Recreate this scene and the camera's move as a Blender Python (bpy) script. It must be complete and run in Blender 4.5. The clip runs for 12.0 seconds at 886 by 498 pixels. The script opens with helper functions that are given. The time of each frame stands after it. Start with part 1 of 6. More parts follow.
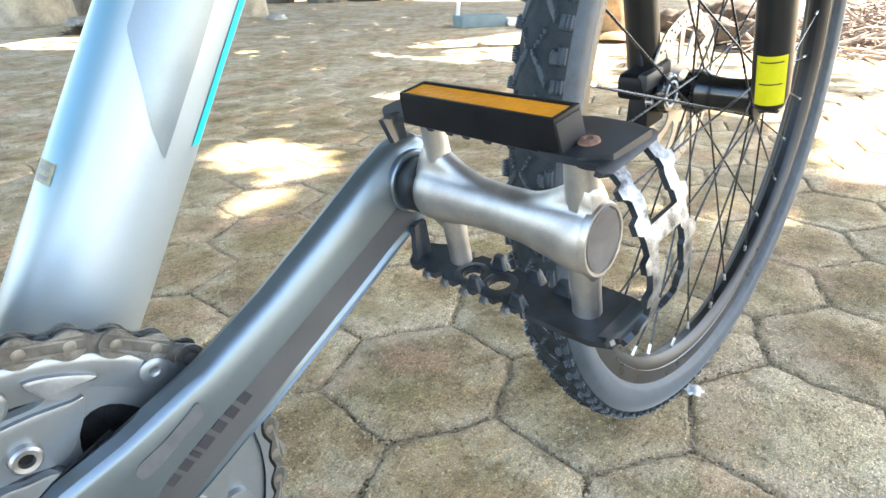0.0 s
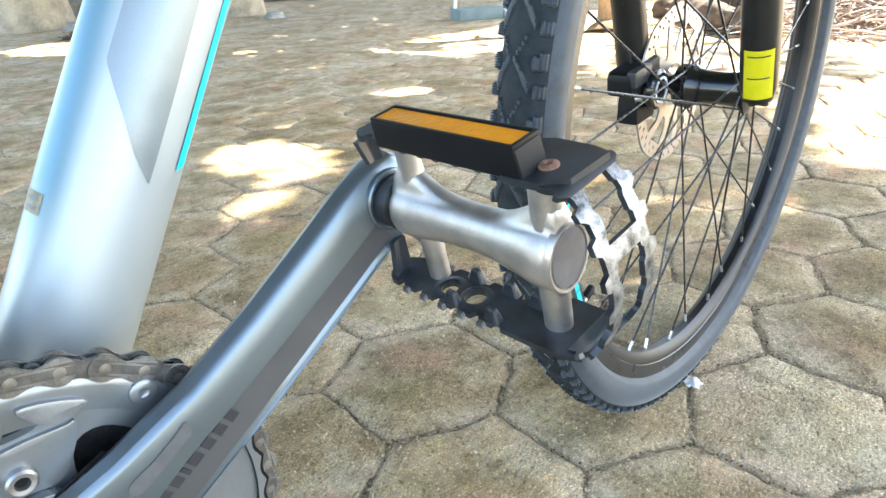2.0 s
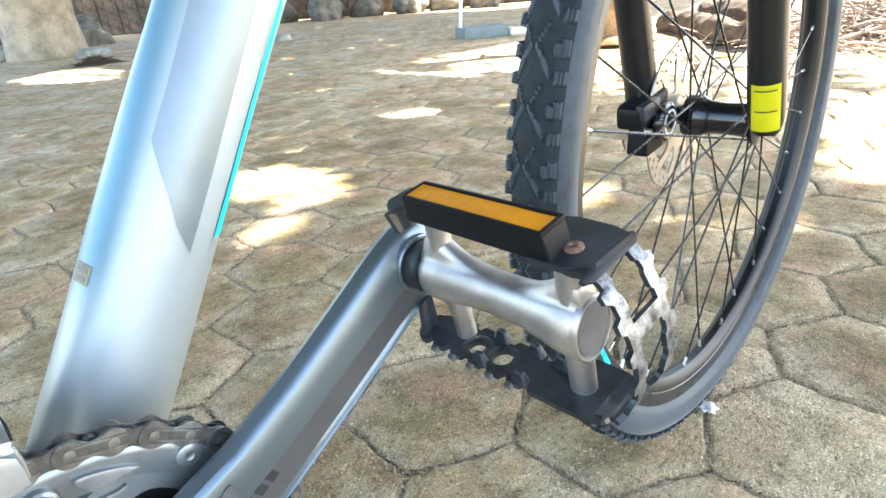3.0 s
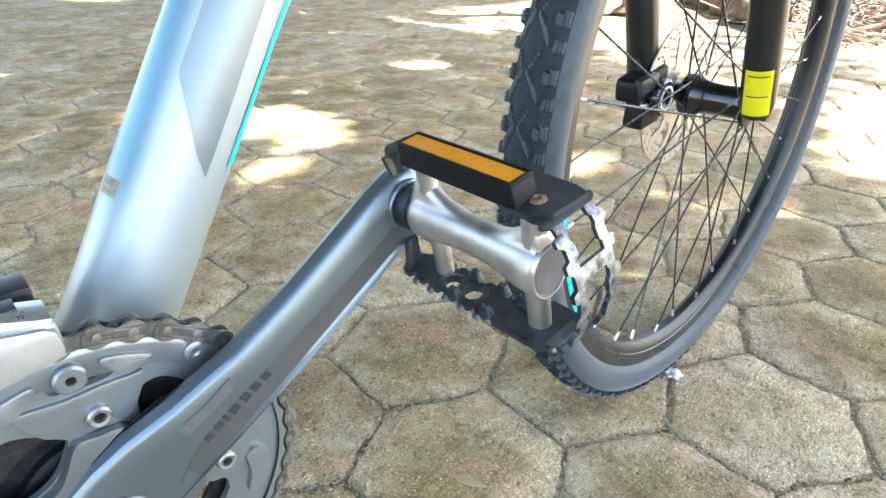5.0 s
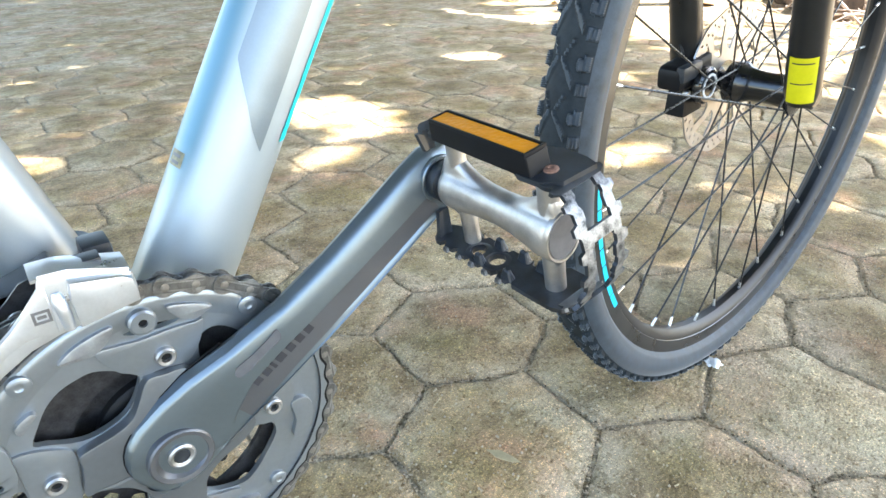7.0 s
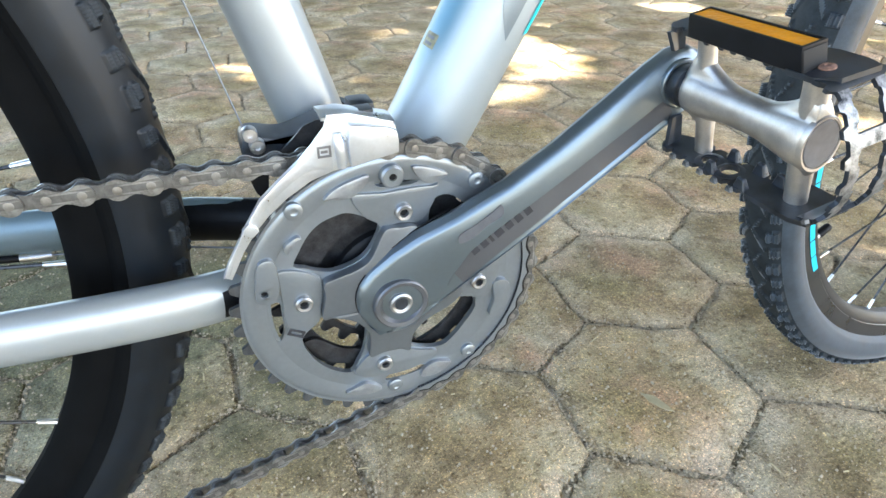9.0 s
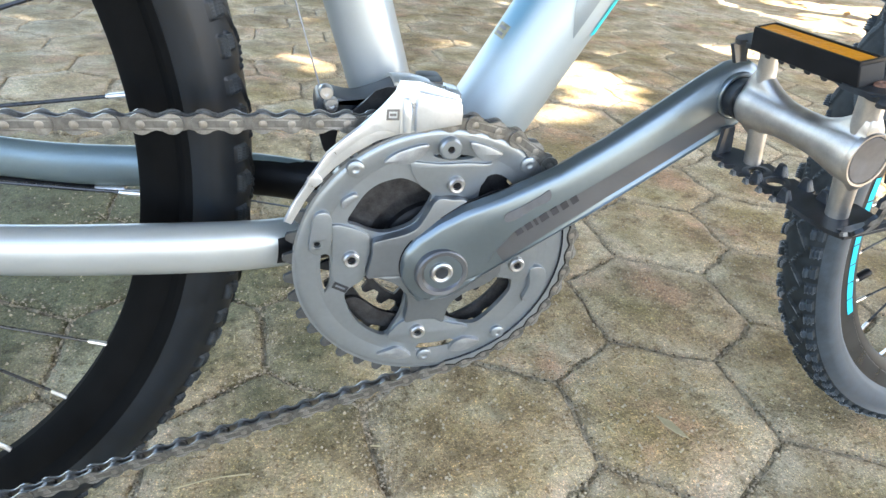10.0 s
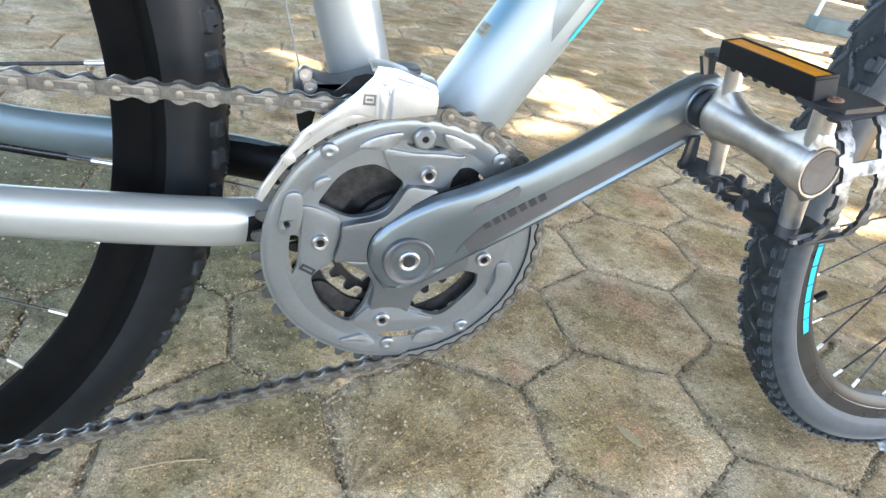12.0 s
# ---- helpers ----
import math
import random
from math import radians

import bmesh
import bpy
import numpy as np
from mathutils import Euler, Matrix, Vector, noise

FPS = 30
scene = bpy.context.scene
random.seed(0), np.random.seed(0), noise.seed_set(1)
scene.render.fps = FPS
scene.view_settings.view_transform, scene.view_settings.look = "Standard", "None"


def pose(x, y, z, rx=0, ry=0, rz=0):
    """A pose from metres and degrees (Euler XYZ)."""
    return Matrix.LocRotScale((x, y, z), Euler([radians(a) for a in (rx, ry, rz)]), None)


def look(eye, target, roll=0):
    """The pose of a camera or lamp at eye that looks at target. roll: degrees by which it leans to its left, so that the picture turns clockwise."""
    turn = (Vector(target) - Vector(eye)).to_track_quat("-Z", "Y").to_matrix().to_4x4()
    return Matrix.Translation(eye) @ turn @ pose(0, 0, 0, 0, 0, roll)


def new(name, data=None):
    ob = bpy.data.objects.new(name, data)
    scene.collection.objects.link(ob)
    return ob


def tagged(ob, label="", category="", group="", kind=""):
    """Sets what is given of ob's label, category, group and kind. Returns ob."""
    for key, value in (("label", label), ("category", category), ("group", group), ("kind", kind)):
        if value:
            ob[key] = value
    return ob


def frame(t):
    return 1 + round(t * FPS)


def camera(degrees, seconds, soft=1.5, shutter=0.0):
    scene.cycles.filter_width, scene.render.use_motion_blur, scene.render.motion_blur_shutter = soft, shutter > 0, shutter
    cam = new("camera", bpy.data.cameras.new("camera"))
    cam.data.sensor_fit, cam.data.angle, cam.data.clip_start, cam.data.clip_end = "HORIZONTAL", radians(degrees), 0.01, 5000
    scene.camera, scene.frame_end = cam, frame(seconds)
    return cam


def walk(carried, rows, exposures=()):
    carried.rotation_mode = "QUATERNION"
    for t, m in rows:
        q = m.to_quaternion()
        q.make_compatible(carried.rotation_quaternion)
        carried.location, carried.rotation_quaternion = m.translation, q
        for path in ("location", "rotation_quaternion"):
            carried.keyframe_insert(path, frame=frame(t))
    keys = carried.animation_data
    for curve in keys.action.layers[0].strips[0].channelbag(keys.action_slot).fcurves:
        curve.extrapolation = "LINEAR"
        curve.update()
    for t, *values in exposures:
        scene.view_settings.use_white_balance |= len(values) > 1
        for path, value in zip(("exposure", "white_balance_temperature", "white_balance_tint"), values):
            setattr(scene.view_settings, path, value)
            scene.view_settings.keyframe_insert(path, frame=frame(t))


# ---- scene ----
cam = camera(71.5, 12.0)
PATH = [
    (0, (-0.0011, -0.2500, 0.4633), (0.3130, 0.0801, 0.2575), -1.59),
    (0.5, (0.0013, -0.2568, 0.4649), (0.3207, 0.0699, 0.2618), -1.51),
    (1, (0.0054, -0.2596, 0.4677), (0.3234, 0.0685, 0.2647), -2.65),
    (1.5, (0.0033, -0.2576, 0.4685), (0.3148, 0.0758, 0.2640), -3.04),
    (2, (0.0048, -0.2587, 0.4727), (0.3143, 0.0729, 0.2621), -3.43),
    (2.5, (-0.0030, -0.2589, 0.4783), (0.3025, 0.0817, 0.2767), -4.34),
    (2.7, (-0.0019, -0.2574, 0.4877), (0.3065, 0.0822, 0.2888), -4.78),
    (4.3, (0.0001, -0.2560, 0.5042), (0.3025, 0.0707, 0.2765), -3.16),
    (4.5, (-0.0024, -0.2675, 0.5079), (0.2991, 0.0548, 0.2729), -1.99),
    (5, (-0.0178, -0.2825, 0.5021), (0.2814, 0.0448, 0.2711), 0.56),
    (5.5, (-0.0283, -0.2955, 0.5005), (0.2600, 0.0381, 0.2647), 1.16),
    (6, (-0.0225, -0.3020, 0.5036), (0.2636, 0.0350, 0.2699), 0.40),
    (6.5, (-0.0263, -0.3078, 0.5049), (0.2498, 0.0393, 0.2741), 0.11),
    (6.7, (-0.0254, -0.3090, 0.5045), (0.2470, 0.0387, 0.2702), -0.26),
    (8.3, (-0.0594, -0.3098, 0.4914), (0.1404, 0.0787, 0.2482), 0.67),
    (8.5, (-0.0647, -0.3099, 0.4864), (0.1171, 0.0811, 0.2332), 1.09),
    (9, (-0.0724, -0.3183, 0.4842), (0.0811, 0.0747, 0.2160), 0.39),
    (9.5, (-0.0847, -0.3309, 0.4742), (0.0430, 0.0741, 0.2102), 4.61),
    (10, (-0.0869, -0.3403, 0.4733), (0.0449, 0.0671, 0.2151), 6.27),
    (10.5, (-0.0807, -0.3469, 0.4732), (0.0667, 0.0607, 0.2240), 9.12),
    (11, (-0.0852, -0.3497, 0.4739), (0.0597, 0.0586, 0.2244), 9.49),
    (11.5, (-0.0870, -0.3525, 0.4690), (0.0662, 0.0552, 0.2234), 11.38),
    (12, (-0.0834, -0.3515, 0.4676), (0.0656, 0.0554, 0.2182), 11.02),
]
walk(cam, [(t, look(eye, target, roll)) for t, eye, target, roll in PATH],
     exposures=[(0, 3.01, 6680, 9), (6.5, 2.99, 6600, 8.5), (9, 2.91, 6700, 10), (12, 2.91, 6850, 12)])

# ---- world, sun, exposure ----
H = 0.2893                      # height of the bottom bracket
SUN_DIR = Vector((0.50, -0.36, 0.79)).normalized()
world = bpy.data.worlds.new("sky")
scene.world = world
world.use_nodes = True
wn = world.node_tree
sky = wn.nodes.new("ShaderNodeTexSky")
sky.sky_type, sky.sun_disc = "NISHITA", False
sky.sun_elevation = math.asin(SUN_DIR.z)
sky.sun_rotation = math.atan2(SUN_DIR.x, SUN_DIR.y)
sky.air_density, sky.dust_density = 1.0, 1.5
wn.links.new(sky.outputs[0], wn.nodes["Background"].inputs[0])
wn.nodes["Background"].inputs[1].default_value = 0.15
sun = new("sun", bpy.data.lights.new("sun", "SUN"))
sun.data.energy, sun.data.angle, sun.data.color = 4.5, radians(0.53), (1.0, 0.95, 0.86)
sun.matrix_world = look(SUN_DIR * 20, (0, 0, 0))

# ---- materials ----


def material(name, base, rough=0.5, metal=0.0, scale=60.0, vary=0.12, bump=0.0, fine=400.0, coat=0.0, second=None, spec=0.5,
             rough_vary=0.12, island=0.0):
    """A node material: two scales of noise drive the tint, the roughness and the relief."""
    m = bpy.data.materials.new(name)
    m.use_nodes = True
    n, l = m.node_tree.nodes, m.node_tree.links
    b = n["Principled BSDF"]
    b.inputs["Metallic"].default_value = metal
    b.inputs["Coat Weight"].default_value = coat
    b.inputs["Coat Roughness"].default_value = 0.15
    b.inputs["Specular IOR Level"].default_value = spec
    co = n.new("ShaderNodeTexCoord")
    big = n.new("ShaderNodeTexNoise")
    big.inputs["Scale"].default_value, big.inputs["Detail"].default_value = scale, 4
    small = n.new("ShaderNodeTexNoise")
    small.inputs["Scale"].default_value, small.inputs["Detail"].default_value = fine, 3
    for t in (big, small):
        l.new(co.outputs["Object"], t.inputs["Vector"])
    ramp = n.new("ShaderNodeMix")
    ramp.data_type = "RGBA"
    dark = second or tuple(c * (1 - 2 * vary) for c in base)
    light = tuple(min(1.0, c * (1 + vary)) for c in base)
    ramp.inputs["A"].default_value, ramp.inputs["B"].default_value = (*dark, 1), (*light, 1)
    mix = n.new("ShaderNodeMath")
    mix.operation = "MULTIPLY_ADD"
    mix.inputs[1].default_value, mix.inputs[2].default_value = 0.35, 0.0
    l.new(small.outputs[0], mix.inputs[0])
    add = n.new("ShaderNodeMapRange")
    add.inputs["From Min"].default_value, add.inputs["From Max"].default_value = 0.45, 0.95
    tot = n.new("ShaderNodeMath")
    l.new(mix.outputs[0], tot.inputs[0]), l.new(big.outputs[0], tot.inputs[1])
    l.new(tot.outputs[0], add.inputs["Value"])
    l.new(add.outputs[0], ramp.inputs["Factor"])
    l.new(ramp.outputs["Result"], b.inputs["Base Color"])
    rr = n.new("ShaderNodeMapRange")
    rr.inputs["To Min"].default_value, rr.inputs["To Max"].default_value = max(0.02, rough - rough_vary), min(1, rough + rough_vary)
    l.new(tot.outputs[0], rr.inputs["Value"]), l.new(rr.outputs[0], b.inputs["Roughness"])
    if bump:
        bp = n.new("ShaderNodeBump")
        bp.inputs["Strength"].default_value, bp.inputs["Distance"].default_value = 0.6, bump
        l.new(tot.outputs[0], bp.inputs["Height"]), l.new(bp.outputs[0], b.inputs["Normal"])
    return m


SILVER = material("silver_paint", (0.435, 0.465, 0.47), 0.38, 0.60, 30, 0.03, 0.0, 900, coat=0.25, rough_vary=0.05)
CRANK = material("grey_anodised", (0.168, 0.203, 0.224), 0.31, 0.74, 25, 0.04, 0.0, 400, coat=0.3, rough_vary=0.03)
PANEL = material("dark_grey_anodised", (0.15, 0.155, 0.165), 0.40, 0.7, 60, 0.05, 0.00003, 900)
RING = material("grey_painted_steel", (0.28, 0.307, 0.327), 0.335, 0.72, 25, 0.06, 0.0, 400, rough_vary=0.03)
STEEL = material("bare_steel", (0.62, 0.60, 0.58), 0.30, 1.0, 200, 0.1, 0.00004, 1500)
GUNMETAL = material("worn_steel", (0.06, 0.06, 0.064), 0.40, 0.75, 150, 0.25, 0.00006, 1200)
CHAIN = material("tarnished_chain", (0.41, 0.405, 0.39), 0.31, 0.85, 160, 0.15, 0.00006, 1200, second=(0.15, 0.145, 0.137))
CHAIN_DARK = material("dark_chain_inner", (0.20, 0.195, 0.185), 0.40, 0.8, 300, 0.2, 0.00006, 2500)
CAGE_SILVER = material("polished_cage", (0.77, 0.80, 0.83), 0.28, 0.85, 80, 0.06, 0.00004, 900)
ALLOY = material("cast_alloy", (0.58, 0.545, 0.505), 0.37, 0.9, 120, 0.12, 0.00012, 1500)
BLACK_STEEL = material("black_painted_steel", (0.024, 0.029, 0.036), 0.34, 0.0, 150, 0.35, 0.00012, 1500, spec=0.6)
WORN_EDGE = material("worn_bright_edge", (0.40, 0.41, 0.42), 0.42, 0.85, 260, 0.1, 0.0001, 1500, second=(0.035, 0.04, 0.045))
BLACK_PLASTIC = material("black_plastic", (0.008, 0.008, 0.009), 0.42, 0.0, 120, 0.2, 0.0001, 1800, spec=0.2)
BLACK_GLOSS = material("black_gloss_paint", (0.012, 0.012, 0.013), 0.20, 0.0, 60, 0.2, 0.0, 600, coat=0.6, rough_vary=0.05)
FORK = material("black_satin_paint", (0.012, 0.012, 0.012), 0.28, 0.0, 60, 0.2, 0.0, 600, rough_vary=0.05, spec=0.6)
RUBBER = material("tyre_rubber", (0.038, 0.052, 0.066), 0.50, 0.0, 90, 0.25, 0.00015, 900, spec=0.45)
RUBBER.node_tree.nodes["Principled BSDF"].inputs["Sheen Weight"].default_value = 0.38    # lightens the flanks at grazing angles
RUBBER.node_tree.nodes["Principled BSDF"].inputs["Sheen Roughness"].default_value = 0.35
DUSTY = material("dusty_tread_blocks", (0.040, 0.047, 0.053), 0.62, 0.0, 200, 0.3, 0.00012, 900, spec=0.22)
TREAD_SHADED = material("shaded_tread_rubber", (0.023, 0.029, 0.033), 0.62, 0.0, 120, 0.25, 0.00012, 900, spec=0.2)
# the rear tyre's copy of the rubber, darkened to carry its shade
RUBBER_SHADED = material("shaded_tyre_rubber", (0.0042, 0.0072, 0.0110), 0.40, 0.0, 90, 0.25, 0.00012, 900, spec=0.40)
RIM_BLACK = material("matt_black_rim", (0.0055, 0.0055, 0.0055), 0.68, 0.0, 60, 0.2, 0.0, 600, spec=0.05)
PIN = material("worn_chain_pin", (0.36, 0.345, 0.32), 0.35, 0.9, 300, 0.15, 0.00004, 1500)
BOLT = material("dull_steel_bolt", (0.42, 0.42, 0.42), 0.36, 0.9, 200, 0.1, 0.00004, 1500)
YELLOW = material("yellow_sticker", (0.64, 0.58, 0.004), 0.45, 0.0, 80, 0.06, 0.0, 600)
CYAN = material("cyan_paint", (0.0, 0.72, 0.80), 0.35, 0.0, 80, 0.05, 0.0, 600, coat=0.3)
RIM_CYAN = material("blue_cyan_print", (0.0, 0.56, 0.76), 0.4, 0.0, 80, 0.05, 0.0, 600)
DECAL = material("blue_grey_paint", (0.255, 0.292, 0.305), 0.36, 0.5, 40, 0.05, 0.0, 900, coat=0.2, rough_vary=0.05)
# the far stay's blue-grey, with its deeper shade put into the colour
BLUE_SHADED = material("shaded_blue_grey_paint", (0.24, 0.315, 0.335), 0.40, 0.45, 40, 0.05, 0.0, 900, coat=0.2, rough_vary=0.05)
INK = material("dark_print", (0.035, 0.035, 0.04), 0.5, 0.0, 200, 0.1, spec=0.35)
GREY_PRINT = material("grey_print", (0.16, 0.155, 0.155), 0.45, 0.3, 200, 0.1)
# worn ramps, paler than the ring: the sky's highlight put into the colour
RAMP = material("worn_lit_ramp", (0.36, 0.385, 0.405), 0.36, 0.75, 120, 0.12, 0.00005, 900, second=(0.27, 0.285, 0.30))
# spider's grey, darkened to carry the shade of the crank arm
SPIDER = material("shaded_grey_satin", (0.20, 0.218, 0.235), 0.33, 0.72, 25, 0.06, 0.0, 400, rough_vary=0.03)
TEETH = material("worn_dark_teeth", (0.11, 0.115, 0.12), 0.40, 0.7, 150, 0.2, 0.00006, 1200)
RUBBED = material("rubbed_finish", (0.115, 0.115, 0.118), 0.55, 0.1, 200, 0.1, spec=0.3)
GOLD_PRINT = material("faded_gold_print", (0.30, 0.27, 0.16), 0.5, 0.2, 300, 0.3)
FLANK = material("dark_machined_alloy", (0.10, 0.103, 0.107), 0.27, 0.85, 60, 0.1, 0.00003, 900)
RIM_SATIN = material("black_satin_rim", (0.011, 0.011, 0.012), 0.36, 0.0, 60, 0.2, 0.0, 600, spec=0.35, rough_vary=0.05)
NIPPLE = material("nickel_nipple", (0.80, 0.80, 0.80), 0.25, 0.9, 200, 0.05)
SPOKE = material("black_spoke", (0.05, 0.05, 0.052), 0.25, 0.7, 200, 0.1)
SPOKE_BRIGHT = material("steel_spoke", (0.17, 0.17, 0.175), 0.3, 0.9, 200, 0.1)
DISC = material("brake_disc_steel", (0.50, 0.47, 0.44), 0.36, 0.9, 150, 0.08, 0.00003, 1500)
BARK = material("tree_bark", (0.36, 0.235, 0.12), 0.9, 0.0, 9, 0.3, 0.015, 60, second=(0.16, 0.10, 0.055))
CONCRETE = material("weathered_concrete", (0.42, 0.40, 0.35), 0.9, 0.0, 6, 0.25, 0.006, 80)
GREY_BOARD = material("grey_board", (0.19, 0.245, 0.25), 0.7, 0.0, 12, 0.1, 0.001, 80)
WHITE_METAL = material("white_painted_pipe", (0.78, 0.79, 0.80), 0.4, 0.0, 30, 0.05)
WOOD = material("dry_wood", (0.11, 0.078, 0.055), 0.85, 0.0, 14, 0.3, 0.004, 90, second=(0.035, 0.024, 0.018))
POST = material("tan_plaster", (0.46, 0.375, 0.27), 0.9, 0.0, 5, 0.3, 0.02, 30, second=(0.24, 0.20, 0.15))
ROCK = material("dark_rock", (0.22, 0.20, 0.17), 0.9, 0.0, 6, 0.3, 0.01, 40, second=(0.07, 0.065, 0.05))
TWIG = material("dry_twigs", (0.46, 0.38, 0.33), 0.9, 0.0, 20, 0.3, 0.001, 120, second=(0.16, 0.12, 0.1))
LEAF = material("green_leaf", (0.07, 0.11, 0.03), 0.6, 0.0, 5, 0.3)
DRY_LEAF = material("dry_leaf", (0.50, 0.24, 0.05), 0.7, 0.0, 60, 0.3)
FENCE = material("old_fence_wood", (0.20, 0.15, 0.11), 0.9, 0.0, 5, 0.35, 0.004, 40)
STRAW = material("straw", (0.45, 0.36, 0.20), 0.7, 0.0, 100, 0.1)
SOIL = material("dark_soil", (0.12, 0.085, 0.045), 0.95, 0.0, 60, 0.3)
STONE = material("pebble", (0.47, 0.375, 0.25), 0.85, 0.0, 60, 0.2, 0.0004, 300)


def amber():
    m = material("amber_reflector", (0.74, 0.27, 0.008), 0.38, 0.0, 200, 0.06, 0.0, 900, spec=0.3)
    n, l = m.node_tree.nodes, m.node_tree.links
    co, w = n.new("ShaderNodeTexCoord"), n.new("ShaderNodeTexVoronoi")
    w.inputs["Scale"].default_value = 450
    bp = n.new("ShaderNodeBump")
    bp.inputs["Strength"].default_value, bp.inputs["Distance"].default_value = 0.5, 0.0006
    l.new(co.outputs["Object"], w.inputs["Vector"])
    l.new(w.outputs[0], bp.inputs["Height"]), l.new(bp.outputs[0], n["Principled BSDF"].inputs["Normal"])
    return m


AMBER = amber()


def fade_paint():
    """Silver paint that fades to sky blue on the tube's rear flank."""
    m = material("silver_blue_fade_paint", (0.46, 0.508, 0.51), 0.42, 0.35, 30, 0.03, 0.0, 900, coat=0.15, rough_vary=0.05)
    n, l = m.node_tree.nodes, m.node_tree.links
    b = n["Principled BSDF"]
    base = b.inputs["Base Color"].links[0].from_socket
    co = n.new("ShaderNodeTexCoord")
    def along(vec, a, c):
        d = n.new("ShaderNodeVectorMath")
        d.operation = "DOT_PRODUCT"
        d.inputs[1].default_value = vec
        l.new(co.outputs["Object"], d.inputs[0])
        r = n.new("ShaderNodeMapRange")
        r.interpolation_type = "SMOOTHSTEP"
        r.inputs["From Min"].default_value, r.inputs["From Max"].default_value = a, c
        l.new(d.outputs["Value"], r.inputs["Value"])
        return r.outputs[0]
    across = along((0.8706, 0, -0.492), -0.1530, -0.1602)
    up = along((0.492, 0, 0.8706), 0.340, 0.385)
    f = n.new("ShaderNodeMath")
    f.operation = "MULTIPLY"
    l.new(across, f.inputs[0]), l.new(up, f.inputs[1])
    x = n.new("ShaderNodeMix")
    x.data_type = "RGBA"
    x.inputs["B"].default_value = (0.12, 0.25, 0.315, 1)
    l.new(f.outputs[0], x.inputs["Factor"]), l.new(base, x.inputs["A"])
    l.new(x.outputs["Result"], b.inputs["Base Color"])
    return m


SILVER_FADE = fade_paint()


def paving(name, joint=False, yard=False):
    """Mossy, gritty concrete: olive, rust-brown and grey blotches, pale grit and fine pores."""
    m = bpy.data.materials.new(name)
    m.use_nodes = True
    n, l = m.node_tree.nodes, m.node_tree.links
    b = n["Principled BSDF"]
    b.inputs["Specular IOR Level"].default_value = 0.35
    geo = n.new("ShaderNodeNewGeometry")
    info = n.new("ShaderNodeObjectInfo")

    def noise_at(scale, detail=5.0, rough=0.6):
        t = n.new("ShaderNodeTexNoise")
        t.inputs["Scale"].default_value, t.inputs["Detail"].default_value, t.inputs["Roughness"].default_value = scale, detail, rough
        l.new(geo.outputs["Position"], t.inputs["Vector"])
        return t.outputs[0]

    def ramp(value, stops):
        r = n.new("ShaderNodeValToRGB")
        while len(r.color_ramp.elements) < len(stops):
            r.color_ramp.elements.new(0.5)
        for e, (p, c) in zip(r.color_ramp.elements, stops):
            e.position, e.color = p, (*c, 1)
        l.new(value, r.inputs[0])
        return r.outputs[0]

    def blend(fac, a, c, mode="MIX"):
        x = n.new("ShaderNodeMix")
        x.data_type, x.blend_type = "RGBA", mode
        if isinstance(fac, float):
            x.inputs["Factor"].default_value = fac
        else:
            l.new(fac, x.inputs["Factor"])
        for s, v in (("A", a), ("B", c)):
            if isinstance(v, tuple):
                x.inputs[s].default_value = (*v, 1)
            else:
                l.new(v, x.inputs[s])
        return x.outputs["Result"]

    if joint:
        base = ramp(noise_at(40), [(0.3, (0.17, 0.14, 0.09)), (0.5, (0.36, 0.31, 0.22)), (0.7, (0.58, 0.52, 0.42))])
    else:
        base = ramp(noise_at(9), [(0.33, (0.198, 0.142, 0.076)), (0.5, (0.378, 0.287, 0.172)), (0.67, (0.49, 0.435, 0.315))])
        rust = ramp(noise_at(5.3, 5, 0.65), [(0.52, (0, 0, 0)), (0.61, (0.8, 0.8, 0.8))])
        base = blend(rust, base, (0.42, 0.262, 0.175))
        moss = ramp(noise_at(6.1, 6, 0.7), [(0.44, (0, 0, 0)), (0.66, (0.85, 0.85, 0.85))])
        base = blend(moss, base, (0.268, 0.218, 0.098))
        pale = ramp(noise_at(2.2, 3), [(0.45, (0, 0, 0)), (0.7, (0.55, 0.55, 0.55))])
        base = blend(pale, base, (0.54, 0.50, 0.40))
        own = n.new("ShaderNodeMapRange")
        own.inputs["To Min"].default_value, own.inputs["To Max"].default_value = 1.02, 1.40
        l.new(info.outputs["Random"], own.inputs["Value"])
        base = blend(1.0, base, own.outputs[0], "MULTIPLY")
    if not joint and not yard:
        # sandy dust in an uneven band along each paver's edges, a darker damp middle
        co = n.new("ShaderNodeTexCoord")
        reach = None
        for a in (30, 90, 150):
            d = n.new("ShaderNodeVectorMath")
            d.operation = "DOT_PRODUCT"
            d.inputs[1].default_value = (math.sin(radians(a)), math.cos(radians(a)), 0)
            l.new(co.outputs["Object"], d.inputs[0])
            v = n.new("ShaderNodeMath")
            v.operation = "ABSOLUTE"
            l.new(d.outputs["Value"], v.inputs[0])
            if reach is None:
                reach = v.outputs[0]
            else:
                w = n.new("ShaderNodeMath")
                w.operation = "MAXIMUM"
                l.new(reach, w.inputs[0]), l.new(v.outputs[0], w.inputs[1])
                reach = w.outputs[0]
        wob = n.new("ShaderNodeMath")
        wob.operation = "MULTIPLY_ADD"
        wob.inputs[1].default_value = 0.085
        l.new(noise_at(13, 5, 0.7), wob.inputs[0]), l.new(reach, wob.inputs[2])
        middle = ramp(wob.outputs[0], [(0.085, (0.84, 0.79, 0.68)), (0.120, (0.98, 0.95, 0.88)), (0.140, (1.08, 1.05, 1.0))])
        base = blend(1.0, base, middle, "MULTIPLY")
